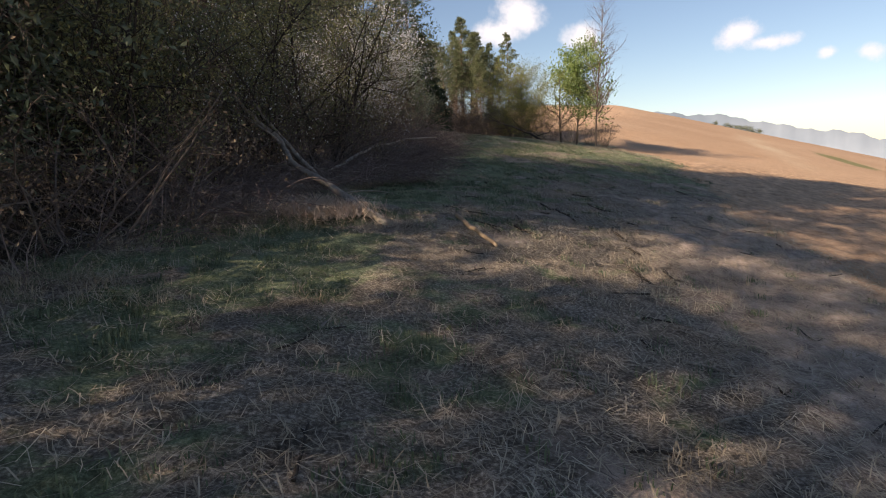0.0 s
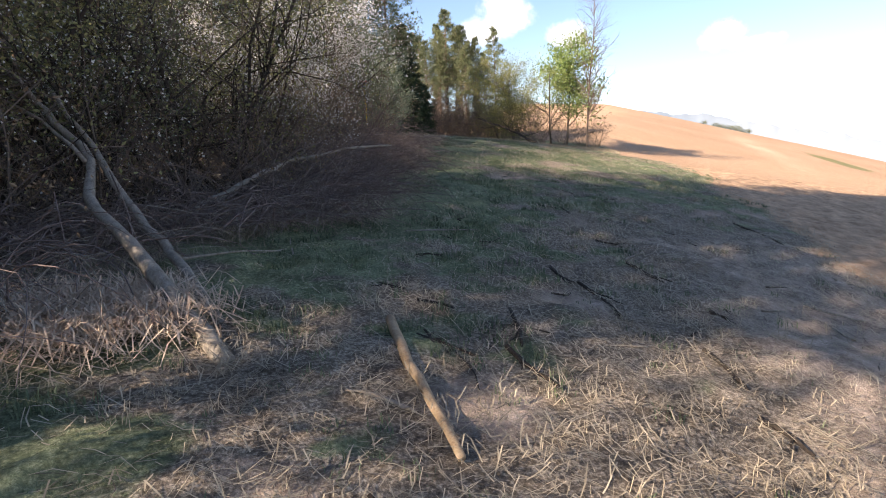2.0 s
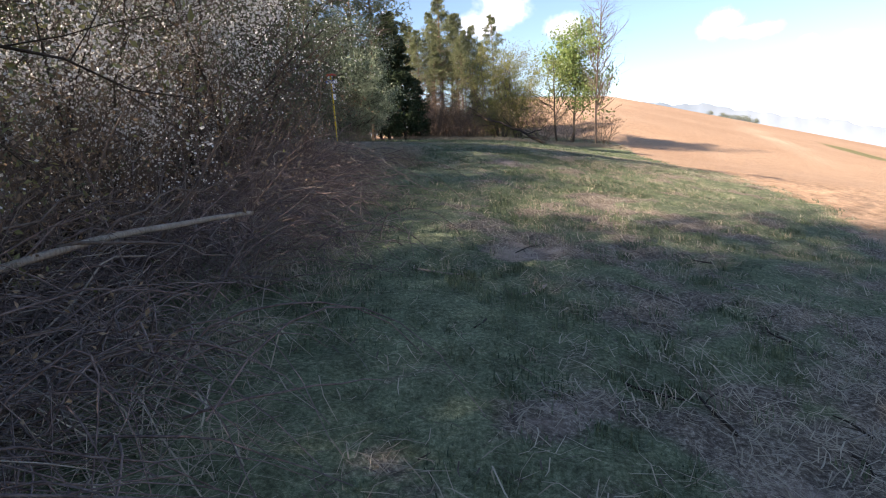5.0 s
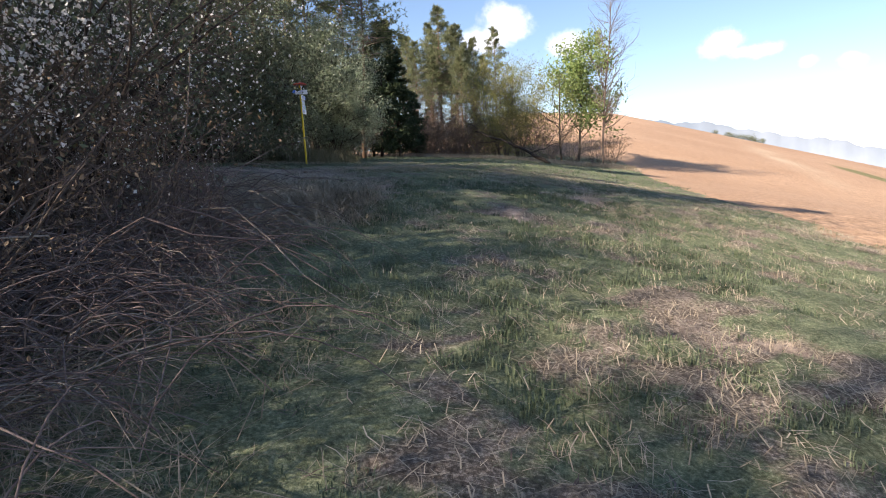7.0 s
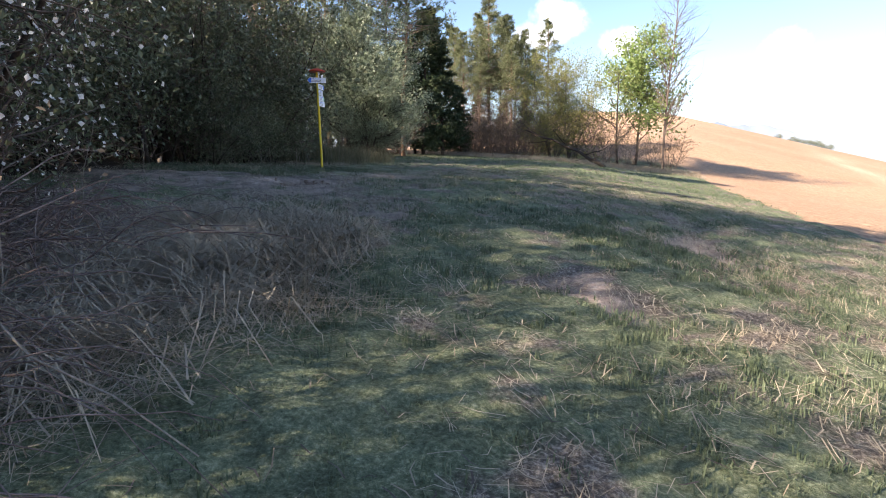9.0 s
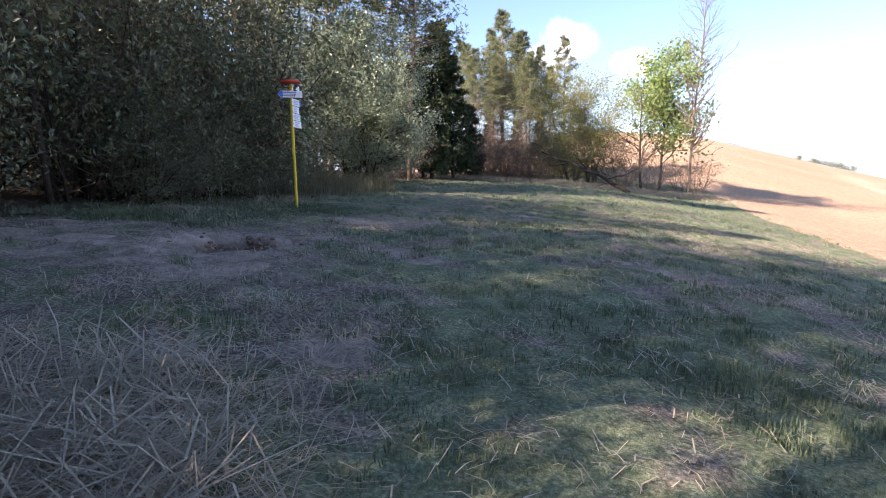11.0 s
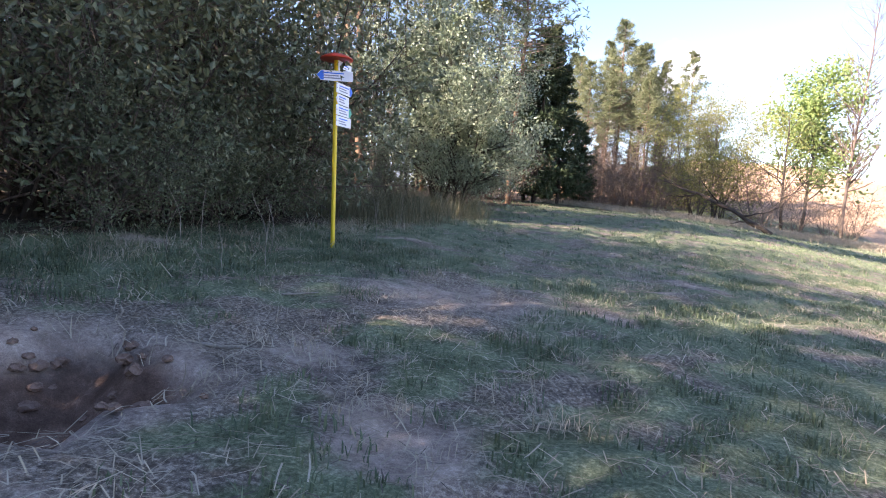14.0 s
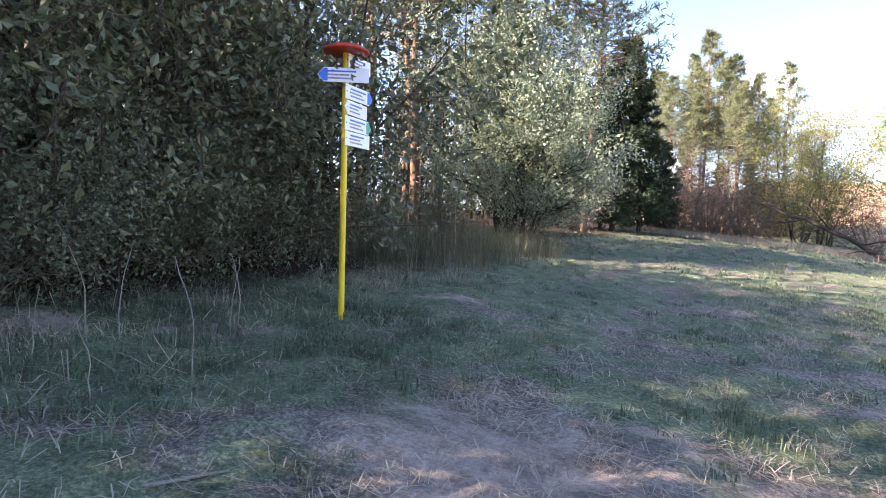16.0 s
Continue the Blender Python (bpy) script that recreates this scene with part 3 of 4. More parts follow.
olive = deciduous("hawthorn", "twiggy hawthorn shrub with small olive spring leaves", 36, 3.9, SP_THORN, 0.035, leafy("olive_leaves", [(0, (0.075, 0.083, 0.030)), (0.5, (0.180, 0.188, 0.075)), (1, (0.405, 0.390, 0.180))], 0.25), 0.045, 4, 0.08, 6, M_DARKBARK, M_DARKBARK, base_r=0.4, tilt=0.45, spread=0.12, group="hawthorns of the thicket", category="shrub", leaf_part="leafage")
scatter([olive], line_spots(6.5, 13, 5, 1.6, 44) + line_spots(7, 13, 3, 3.2, 45), 46, 0.85, 1.2)

hazel_kinds = [deciduous("leafy_shrub", "tall shrub with small dull green leaves, in shade", 40 + i, 4.4, SP_BUSHY, 0.04, M_LEAF_DULL, 0.1, 4, 0.08, 6, M_DARKBARK, M_TWIG, base_r=0.5, tilt=0.45, spread=0.15, group="leafy shrubs of the wood", category="shrub", leaf_part="leafage") for i in range(2)]
scatter(hazel_kinds, line_spots(-6, 9, 7, 1.9, 7) + line_spots(0, 20, 4, 4.2, 8) + line_spots(30.5, 36.5, 7, 1.5, 9) + line_spots(29.5, 40, 5, 4.0, 10) + [(-10.5, 25.2), (-12, 30.5), (-9.0, 24.3), (-10.2, 23.0), (-11.6, 21.8), (-8.2, 23.2), (-9.3, 27.3), (-10.8, 26.4)], 11, 0.85, 1.3)

pole_kinds = [deciduous("forest_tree", "slender dark-barked woodland tree with thin twigs", 50 + i, 12.0, SP_POLE, 0.1, M_LEAF_DULL, 0.11, 2, 0.04, 1, M_DARKBARK, M_TWIG, spread=0.25, group="trees of the wood", leaf_part="leafage") for i in range(3)]
_r = random.Random(12)
spots = [(float(hedge_edge(y)) - 3.4 - 8 * _r.random() ** 1.2, y) for y in (_r.uniform(14.5, 23.5) for _ in range(24))]
spots += [(float(hedge_edge(y)) - 2.6 - 9 * _r.random(), y) for y in (_r.uniform(-16, 0.5) for _ in range(24))]
spots += [(float(hedge_edge(y)) - 2.8 - 11 * _r.random(), y) for y in (_r.uniform(29, 50) for _ in range(30))]
spots += [(_r.uniform(-30, -14), _r.uniform(50, 70)) for _ in range(14)] + [(_r.uniform(-26, -11), _r.uniform(22, 30)) for _ in range(16)]
spots = [q for q in spots if not any(abs(q[1] - q[0] - c) < w for c, w in ((6.7, 0.45), (2.9, 0.5), (16.9, 0.6), (19.3, 0.6), (21.8, 0.9), (31.0, 0.8), (35.4, 0.7)))]      # gaps through which the sun falls


def in_glade(x, y):
    """A narrow open lane into the wood beside the signpost."""
    along, across = (x + 3) * -0.62 + (y - 28.9) * 0.785, (x + 3) * 0.785 + (y - 28.9) * 0.62
    return (along > 9) & (np.abs(across) < 0.7 + 0.045 * along)


spots += [(-8.2, 7.2), (-10.4, 5.1), (-9.8, 8.4), (-12.0, 8.2), (-6.6, 8.6), (-11.4, 12.1), (-8.6, 14.6), (-9.2, 24.0), (-9.6, 26.9), (-11.5, 24.6), (-12.4, 23.9), (-9.6, 30.2), (-9.9, 31.6), (-10.8, 32.4), (-9.8, 33.6), (-11.2, 34.8), (-10.4, 36.0), (-11.6, 37.2), (-10.9, 29.4), (-12.6, 33.2), (-13.4, 30.6)]
spots = [q for q in spots if not in_glade(*q)]
scatter(pole_kinds, spots, 13, 0.8, 1.3)

# lower growth where the sun reaches over the thicket
for ob in list(bpy.data.objects):
    if ob.parent is None and ob.name.split(".")[0] in ("leafy_shrub", "blackthorn", "hawthorn"):
        if any(abs(ob.location.y - ob.location.x - c) < w for c, w in ((6.6, 2.0), (18.9, 1.5))) and ob.location.x > -7.5:
            ob.scale = (min(ob.scale[0], 0.7),) * 3

# pines and the other conifers
PINE = "tall pine with an orange-brown trunk and open crown"
pine = conifer("pine_tree", PINE, 61, 17, 0.17, 0.42, 3.9, 13, M_NEEDLE, M_PINEBARK, 0.3, 0.05, 0.06, 8, power=0.95, dead=0.9, inner=(0, 0.4, 0.9, 1))
shade_pine = conifer("pine_tree", PINE, 62, 17, 0.17, 0.34, 3.9, 13, M_NEEDLE, M_PINEBARK, 0.3, 0.05, 0.06, 8, power=0.95, dead=0.9, inner=(0, 0.4, 0.9, 1))
GROVE = "slim pine with a pointed green top and many dead twigs below"
grove = [conifer("grove_pine", GROVE, 65 + i, 15.6, 0.14, 0.46, 3.2, 12, M_NEEDLE_LIT, M_PINEBARK, 0.36, 0.026, 0.1, 9, power=1.1, dead=1.0, inner=(0.15, 0.6, 1, 1), dead_step=0.02) for i in range(2)]
place(pine, -14.2, 63.0, 0, 1.0, copy=False)
# This tall one is never in view: added to shade the verge.
place(shade_pine, -9.5, 0.2, 0, 1.3, copy=False)
for k, (x, y, sc) in enumerate(((-8.1, 79, 1.0), (-9.7, 80.5, 0.9), (-6.8, 80, 0.88), (-4.9, 80.5, 0.8), (-11.6, 78.5, 0.8), (-12.8, 81, 0.84), (-10.6, 76.8, 0.74), (-5.9, 77.4, 0.7), (-7.6, 83, 0.92), (-4.2, 83.5, 0.7), (-9.2, 84.5, 0.86), (-13.8, 78, 0.7), (-8.9, 76.5, 0.66), (-6.2, 84, 0.8))):
    place(grove[k % 2], x, y, 83 * k, sc, copy=k > 1)
# Those with y below 5 stay out of view, added to cast shade.
for x, y, s in ((-8.4, 4.2, 0.95), (-11, -2.6, 1.25), (-18, 61, 0.95), (-16.7, 50, 1.15), (-19.5, 54, 1.2), (-15.1, 44.8, 1.15), (-13.5, 16.5, 1.1), (-8, -7.2, 1.0), (-10.0, -9.2, 1.0), (-10.5, 1.0, 0.95), (-7, -10, 1.0), (-12, -0.2, 1.05), (-13.3, 19.9, 0.65), (-9.6, 18.6, 0.75), (-12.2, 25.6, 0.7), (-19.5, 18.5, 0.8), (-11.2, 57.5, 0.95), (-13.2, 45.2, 1.0)):
    place(pine, x, y, 57 * x + 31 * y, s)
dark = conifer("dark_conifer", "dense dark green conifer at the wood's corner", 63, 9.6, 0.14, 0.05, 2.0, 12, M_NEEDLE_DARK, M_DARKBARK, 0.3, 0.07, 0.0, 9, power=0.6)
place(dark, -11.2, 63.0, 0, 1.12, copy=False)
place(dark, -12.6, 66.0, 100, 0.95)
place(dark, -10.4, 66.5, 200, 0.95)
place(dark, -13.6, 64.2, 300, 0.85)
place(dark, -14.8, 61.5, 40, 0.8)
place(dark, -9.6, 70.5, 150, 0.6)
spruce = conifer("spruce_tree", "pointed spruce standing behind the field edge", 64, 14.6, 0.16, 0.25, 3.5, 9, M_NEEDLE_LIT, M_PINEBARK, 0.34, 0.04, 0.05, 7, power=1.0, inner=(0.1, 0.5, 1, 1))
place(spruce, -2.8, 88, 0, 1.0, copy=False)

SP_WILLOW = [(7, 0.12, 0.05, 13, 0.5, 48, 0.05), (5, 0.16, 0.02, 8, 0.5, 50, 0.15), (4, 0.2, -0.02, 0, 0, 0, 0)]
willow = deciduous("willow_tree", "broad silvery green willow behind the signpost", 71, 8.8, SP_WILLOW, 0.11, M_LEAF_WILLOW, 0.14, 13, 0.06, 6, M_DARKBARK, M_DARKBARK, 0.17, 0.4, 0.27, leaf_part="crown")
place(willow, -10.5, 46.5, 0, 0.82, copy=False)
place(willow, -12.4, 50.5, 130, 0.8)
place(willow, -15.6, 38.5, 210, 0.75)
place(willow, -9.5, 45.6, 75, 0.5)

TWIG_MIN[0] = 0.012
SP_TALL = [(12, 0.03, 0.02, 80, 0.22, 52, 0.2), (5, 0.14, 0.08, 9, 0.5, 42, 0.1), (3, 0.18, 0.05, 0, 0, 0, 0)]
TWIG_MIN[0] = 0.006
birch = deciduous("bare_tree", "tall leafless pale-barked tree at the field edge", 81, 20.5, SP_TALL, 0.17, None, bark_mat=M_BIRCHBARK, twig_mat=M_BIRCHBARK, lean=0.01)
place(birch, 8.5, 79, 0, 1.0, copy=False)
TWIG_MIN[0] = 0.012
SP_OAK = [(8, 0.06, 0.03, 20, 0.46, 58, 0.22), (5, 0.16, 0.06, 7, 0.5, 50, 0.2), (3, 0.2, 0.02, 0, 0, 0, 0)]
maple = deciduous("leafy_tree", "tree with fresh bright green spring leaves", 82, 11.6, SP_OAK, 0.15, M_LEAF_FRESH, 0.28, 20, bark_mat=M_BARK, twig_mat=M_DARKBARK, spread=0.42)
place(maple, 6.0, 81.8, 0, 1.15, copy=False)
small = deciduous("small_tree", "small crooked dark tree with sparse leaves", 83, 8.0, SP_OAK, 0.14, M_LEAF_YELLOW, 0.13, 2, bark_mat=M_DARKBARK, twig_mat=M_DARKBARK, lean=0.1, spread=0.2)
place(small, 4.0, 75, 0, 1.0, copy=False)
yellow = deciduous("yellow_green_shrub", "rounded yellow-green shrub in spring leaf", 84, 6.6, SP_BUSHY, 0.06, M_LEAF_YELLOW, 0.1, 9, 0.08, 7, M_BARK, M_TWIG, 0.25, 0.6, 0.4, category="shrub", leaf_part="leafage")
place(yellow, -1.8, 75.5, 0, 1.25, copy=False)
place(yellow, -0.4, 79, 80, 1.3)
SP_DRY = [(6, 0.12, 0.03, 10, 0.5, 55, 0.05), (4, 0.18, 0.0, 6, 0.5, 50, 0.15), (2, 0.22, 0.0, 0, 0, 0, 0)]
brown = deciduous("dry_shrub", "leafless pinkish brown shrub at the wood's corner", 85, 3.6, SP_DRY, 0.03, M_OLDLEAF, 0.09, 1, 0.1, 7, M_BIRCHBARK, M_TWIG, 0.2, 0.6, 0.5, group="dry shrubs at the corner", category="shrub", leaf_part="old_leaf_litter")
scatter([brown], [(-6.5, 72), (-4.5, 71), (2.6, 74), (5.2, 77.5), (-8.5, 71), (8.2, 81.5), (2.8, 78), (9.8, 82.5), (-7.5, 75), (-9.5, 73.5), (-5.2, 74.5), (-10.5, 71), (-11.5, 69), (-12.4, 61.2), (-13.6, 59.8)] + [(-13.5 + 0.8 * k, 81.5 + 1.7 * (k % 4)) for k in range(16)], 15, 0.8, 1.5)
for x, y, sc in ((-13.5, 76, 0.75), (-8, 87.5, 0.6), (-5.5, 90, 0.65), (-11, 89, 0.7), (-3.4, 86, 0.45)):
    place(dark, x, y, 91 * x, sc)

TWIG_MIN[0] = 0.002

# far shrubs on the ridge of the field
SP_FAR = [(3, 0.15, 0.0, 8, 0.6, 60, 0.05), (3, 0.2, 0.0, 0, 0, 0, 0)]
far_shrub = deciduous("field_shrub", "low dark shrub far out on the field's ridge", 86, 1.7, SP_FAR, 0.04, M_LEAF_DULL, 0.3, 4, 0.1, 5, M_DARKBARK, M_DARKBARK, 0.35, 0.6, 0.7, group="shrubs on the ridge", category="shrub", leaf_part="leafage")
scatter([far_shrub], [(60.5, 218), (64, 217), (65.5, 216.6), (67, 216.2), (68.5, 215.8), (70, 215.2), (71.5, 214.6), (73, 214)], 16, 0.5, 0.9)


def backdrop_hills():
    """Wooded hills beyond the field, all round, coloured blue for haze."""
    m, nt, b = material("haze_tinted_hills", 1.0, 0.0)
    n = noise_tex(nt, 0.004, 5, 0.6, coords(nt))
    # Distance haze is painted into this blue-grey base colour.
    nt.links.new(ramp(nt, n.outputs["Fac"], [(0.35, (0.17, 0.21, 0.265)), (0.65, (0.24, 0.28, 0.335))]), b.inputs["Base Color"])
    az = np.radians(np.arange(0, 360, 0.25))
    d = np.degrees(az)
    dd = (d + 180) % 360 - 180
    el = -2.5 * np.sin(az) - 0.3 * np.cos(az) + np.interp(dd, [-180, -90, -30, 8, 12, 16.5, 18.5, 21, 24, 27, 31, 60, 180], [3, 3, 4, 4.9, 4.9, 4.5, 4.1, 3.5, 3.2, 2.5, 2.2, 4.5, 3]) - 0.3 + 0.1 * np.sin(dd * 1.3) + 0.07 * np.sin(dd * 3.7) + 0.03 * np.sin(dd * 9)
    rows = [(2000, -80 + 0 * el), (2050, 2050 * np.tan(np.radians(el)) + 3), (2400, 0 * el - 80)]
    v = np.concatenate([np.stack([np.sin(az) * r, 14 + np.cos(az) * r, z], 1) for r, z in rows])
    n1 = len(az)
    i = np.arange(n1)
    j = (i + 1) % n1
    f = np.concatenate([np.stack([i + k * n1, j + k * n1, j + (k + 1) * n1, i + (k + 1) * n1], 1) for k in (0, 1)])
    tagged(new("backdrop", mesh_np("backdrop", v, [f], m)), "distant wooded hills, coloured blue for haze", "hills", kind="structure")


backdrop_hills()

# low leafy growth in front of the wood by the signpost
for x, y, sc in ((-8.6, 31.3, 0.42), (-9.0, 32.6, 0.5), (-9.2, 33.9, 0.46), (-9.4, 35.2, 0.52), (-9.8, 36.6, 0.45), (-10.2, 39.5, 0.4), (-10.6, 43.0, 0.42)):
    place(hazel_kinds[1], x, y, x * 77, sc)


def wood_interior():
    """The inside of the wood: a deep mass of leaves, coloured dark for the shade there, and thin trunks too far in to
    tell apart.
    """
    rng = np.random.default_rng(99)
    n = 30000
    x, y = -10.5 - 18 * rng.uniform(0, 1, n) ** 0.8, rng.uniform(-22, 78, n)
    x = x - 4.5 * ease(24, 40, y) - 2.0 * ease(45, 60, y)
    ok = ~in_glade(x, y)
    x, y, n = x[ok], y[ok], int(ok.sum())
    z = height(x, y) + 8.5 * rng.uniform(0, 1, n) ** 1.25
    me = leaves_mesh("wood_interior", np.stack([x, y, z], 1), 0.42, M_LEAF_SHADE, rng, 0.7)
    tagged(new("wood_interior", me), "leaf mass behind the thicket, the wood's inner shade in its colour", "wood", kind="stuff")
    m = 260
    x, y = -9.5 - 18 * rng.uniform(0, 1, m), rng.uniform(-22, 78, m)
    x = x - 4.5 * ease(24, 40, y) - 2.0 * ease(45, 60, y)
    z = height(x, y)
    d = rng.normal(0, 0.35, (m, 2))
    r = rng.uniform(0.03, 0.1, m)
    segs = np.stack([x, y, z - 0.1, x + d[:, 0], y + d[:, 1], z + rng.uniform(6, 11, m), r, r * 0.4], 1)
    tagged(new("distant_trunks", tube_mesh("distant_trunks", segs, M_DARKBARK, 5)), "thin dark trunks deep in the wood", "trunks", kind="stuff")


wood_interior()

# ---------------- grass, straw, litter ----------------


def blades(name, label, x, y, tall, wide, mat, rng, lean=0.5, sway=0.5):
    """Bent grass blades rooted at (x, y)."""
    n = len(x)
    base = np.stack([x, y, height(x, y) - 0.015], 1)
    a = rng.uniform(0, 2 * np.pi, n)
    side = np.stack([np.cos(a), np.sin(a), 0 * a], 1)
    out = np.stack([-np.sin(a), np.cos(a), 0 * a], 1)
    h = (tall * rng.uniform(0.45, 1.3, n))[:, None]
    l1 = h * lean * rng.uniform(0.1, 1, (n, 1))
    w = np.broadcast_to(np.asarray(wide, float), (n,))[:, None] * 0.5
    mid = base + out * l1 * 0.4 + np.array([0, 0, 1.0]) * h * 0.6
    tip = base + out * l1 * (1 + sway) + np.array([0, 0, 1.0]) * h * (1 - 0.35 * rng.uniform(0, 1, (n, 1)))
    v = np.stack([base - side * w, base + side * w, mid + side * w * 0.8, mid - side * w * 0.8, tip], 1).reshape(-1, 3)
    i = np.arange(n)[:, None] * 5
    me = mesh_np(name, v, [i + np.array([0, 1, 2, 3]), i + np.array([3, 2, 4])], mat, False)
    return tagged(new(name, me), label, name.replace("_", " "), kind="stuff")


def stalks_lying(name, label, x, y, length, wide, mat, rng, lift=0.06, z0=0.0):
    """Dry stalks lying flat or a little raised on the ground."""
    n = len(x)
    a = rng.uniform(0, 2 * np.pi, n)
    d = np.stack([np.cos(a), np.sin(a), 0 * a], 1)
    s = np.stack([-np.sin(a), np.cos(a), 0 * a], 1)
    L = (length * rng.uniform(0.4, 1.3, n))[:, None]
    c = np.stack([x, y, 0 * x], 1)
    zs = rng.uniform(0.006, lift, (3, n)) + z0
    pts = []
    for k, f in enumerate((-0.5, rng.uniform(-0.15, 0.15, (n, 1)), 0.5)):
        p = c + d * L * f + (s * L * rng.normal(0, 0.09, (n, 1)) if k == 1 else 0)
        p[:, 2] = height(p[:, 0], p[:, 1]) + zs[k] + 0.012
        pts.append(p)
    w = s * wide * 0.5 * rng.uniform(0.6, 1.4, (n, 1))
    v = np.stack([pts[0] - w, pts[0] + w, pts[1] + w, pts[1] - w, pts[2] + w * 0.5, pts[2] - w * 0.5], 1).reshape(-1, 3)
    i = np.arange(n)[:, None] * 6
    me = mesh_np(name, v, [i + np.array(q) for q in ([0, 1, 2, 3], [3, 2, 4, 5])], mat, False)
    return tagged(new(name, me), label, name.replace("_", " "), kind="stuff")


def spread_xy(n, x0, x1, y0, y1, rng, keep):
    """n places in a rectangle, kept by the chance that keep(x, y) gives."""
    xs, ys = [], []
    got = 0
    while got < n:
        x, y = rng.uniform(x0, x1, n), rng.uniform(y0, y1, n)
        ok = rng.uniform(0, 1, n) < keep(x, y)
        xs.append(x[ok])
        ys.append(y[ok])
        got += ok.sum()
    return np.concatenate(xs)[:n], np.concatenate(ys)[:n]


def clumped(n, per, rad, rng, *region):
    x, y = spread_xy(n // per, *region)
    return np.repeat(x, per) + rng.normal(0, rad, len(x) * per), np.repeat(y, per) + rng.normal(0, rad, len(x) * per)


def in_verge(x, y):
    dug = ((x + 4.9) / 0.75) ** 2 + ((y - 28.15) / 0.62) ** 2 < 1
    return ((x < field_edge(y) + 0.4) & ~dug).astype(float)


G = np.random.default_rng(5)
keep_g = lambda x, y: in_verge(x, y) * (0.06 + green(x, y) ** 1.5) * (0.25 + 0.75 * ease(5, 1.5, np.abs(x - 0.2)))
x, y = clumped(84000, 22, 0.05, G, -5, 6.5, 0.5, 26, G, keep_g)
blades("grass", "short dark green grass between dry straw", x, y, 0.07, 0.008, M_GRASS, G)
x, y = clumped(64000, 22, 0.06, G, -9, 6.5, 24, 44, G, keep_g)
blades("grass", "short dark green grass between dry straw", x, y, 0.08, 0.009, M_GRASS, G)
x, y = clumped(26000, 10, 0.08, G, -12, 11, 44, 82, G, in_verge)
blades("far_grass", "grass at the far end of the verge", x, y, 0.12, 0.02, M_GRASS, G)
x, y = clumped(15000, 30, 0.09, G, -9.2, -4.6, 28.9, 34.5, G, lambda x, y: in_verge(x, y) * ease(-4.4, -6.4, x - 0.35 * (y - 31)) * (0.35 + np.clip(wob(x, y, 1.9, 17) + 0.3, 0, 1)))
blades("weeds", "rank dark green grass and weeds before the wood", x, y, 0.12, 0.008, M_GRASS, G, 1.2, 0.8)
keep_s = lambda x, y: in_verge(x, y) * (1.05 - green(x, y)) * (0.7 + 0.3 * np.clip(wob(x, y, 1.4, 11) + 0.4, 0, 1))
x, y = spread_xy(42000, -4.5, 6.5, 0.5, 26, G, keep_s)
stalks_lying("straw_litter", "dry pale straw lying on the ground", x, y, 0.17, 0.0055, M_STRAW, G)
x, y = spread_xy(26000, -9, 6, 25, 42, G, keep_s)
stalks_lying("straw_litter", "dry pale straw lying on the ground", x, y, 0.17, 0.0055, M_STRAW, G)
x, y = clumped(20000, 14, 0.06, G, -5, 6.5, 0.5, 45, G, keep_s)
blades("dry_grass", "short dry tufts of last year's grass", x, y, 0.11, 0.004, M_STRAW, G, 1.1, 0.8)


def fringe(x, y):
    return np.exp(-((x - hedge_edge(y) - 0.55) / 0.55) ** 2) * (0.35 + np.clip(wob(x, y, 1.1, 3), 0, 1))


def spill(x, y):
    """The heap of dead stems where the thicket ends."""
    return np.clip(1.15 - np.hypot((x + 3.3) / 1.7, (y - 21.8) / 2.9), 0, 1) * (0.45 + 0.55 * np.clip(wob(x, y, 1.6, 21) + 0.5, 0, 1))


x, y = clumped(9000, 45, 0.1, G, -5, 1, 3, 24.5, G, fringe)
blades("tall_dry_grass", "long bleached grass tufts bent over along the thicket", x, y, 0.17, 0.0045, M_STRAW, G, 2.6, 1.1)
x, y = clumped(3200, 22, 0.12, G, -10.5, -6, 29.5, 46, G, lambda x, y: np.exp(-((x - hedge_edge(y) - 0.7) / 0.6) ** 2) * ease(29, 31, y))
blades("tall_dry_grass", "long bleached grass tufts bent over along the thicket", x, y, 0.17, 0.005, M_STRAW, G, 2.4, 1.0)
x, y = clumped(22000, 26, 0.12, G, -4.8, -1.2, 18.6, 24.6, G, spill)
blades("tall_dry_grass", "long bleached grass tufts bent over along the thicket", x, y, 0.16, 0.0055, M_STRAW, G, 2.8, 1.2)
x, y = spread_xy(4600, -4.8, -1.2, 18.6, 24.6, G, spill)
stalks_lying("dry_stems", "long pale dead stems fallen along the thicket", x, y, 0.7, 0.007, M_STRAW, G, 0.24)
x, y = spread_xy(1500, -5, 1, 6, 24.5, G, fringe)
stalks_lying("dry_stems", "long pale dead stems fallen along the thicket", x, y, 0.55, 0.006, M_STRAW, G, 0.2)
x, y = spread_xy(600, -9.5, -5.5, 28.5, 38, G, lambda x, y: ease(-4.5, -7, x) * 0.8)
stalks_lying("dry_stems", "long pale dead stems fallen along the thicket", x, y, 0.4, 0.005, M_STRAW, G, 0.16)
x, y = spread_xy(9000, -6, 6, 1, 30, G, in_verge)
stalks_lying("bark_chips", "dark bark chips and twig crumbs on the ground", x, y, 0.1, 0.007, M_TWIG, G, 0.03)
x, y = clumped(2600, 260, 0.22, G, -2.4, -1.3, 7.3, 7.9, G, in_verge)
stalks_lying("dry_grass_pile", "heap of reddish dry grass, coloured lighter as if sunlit, by the leaning stems", x, y, 0.4, 0.007, M_SUN_STRAW, G, 0.2)
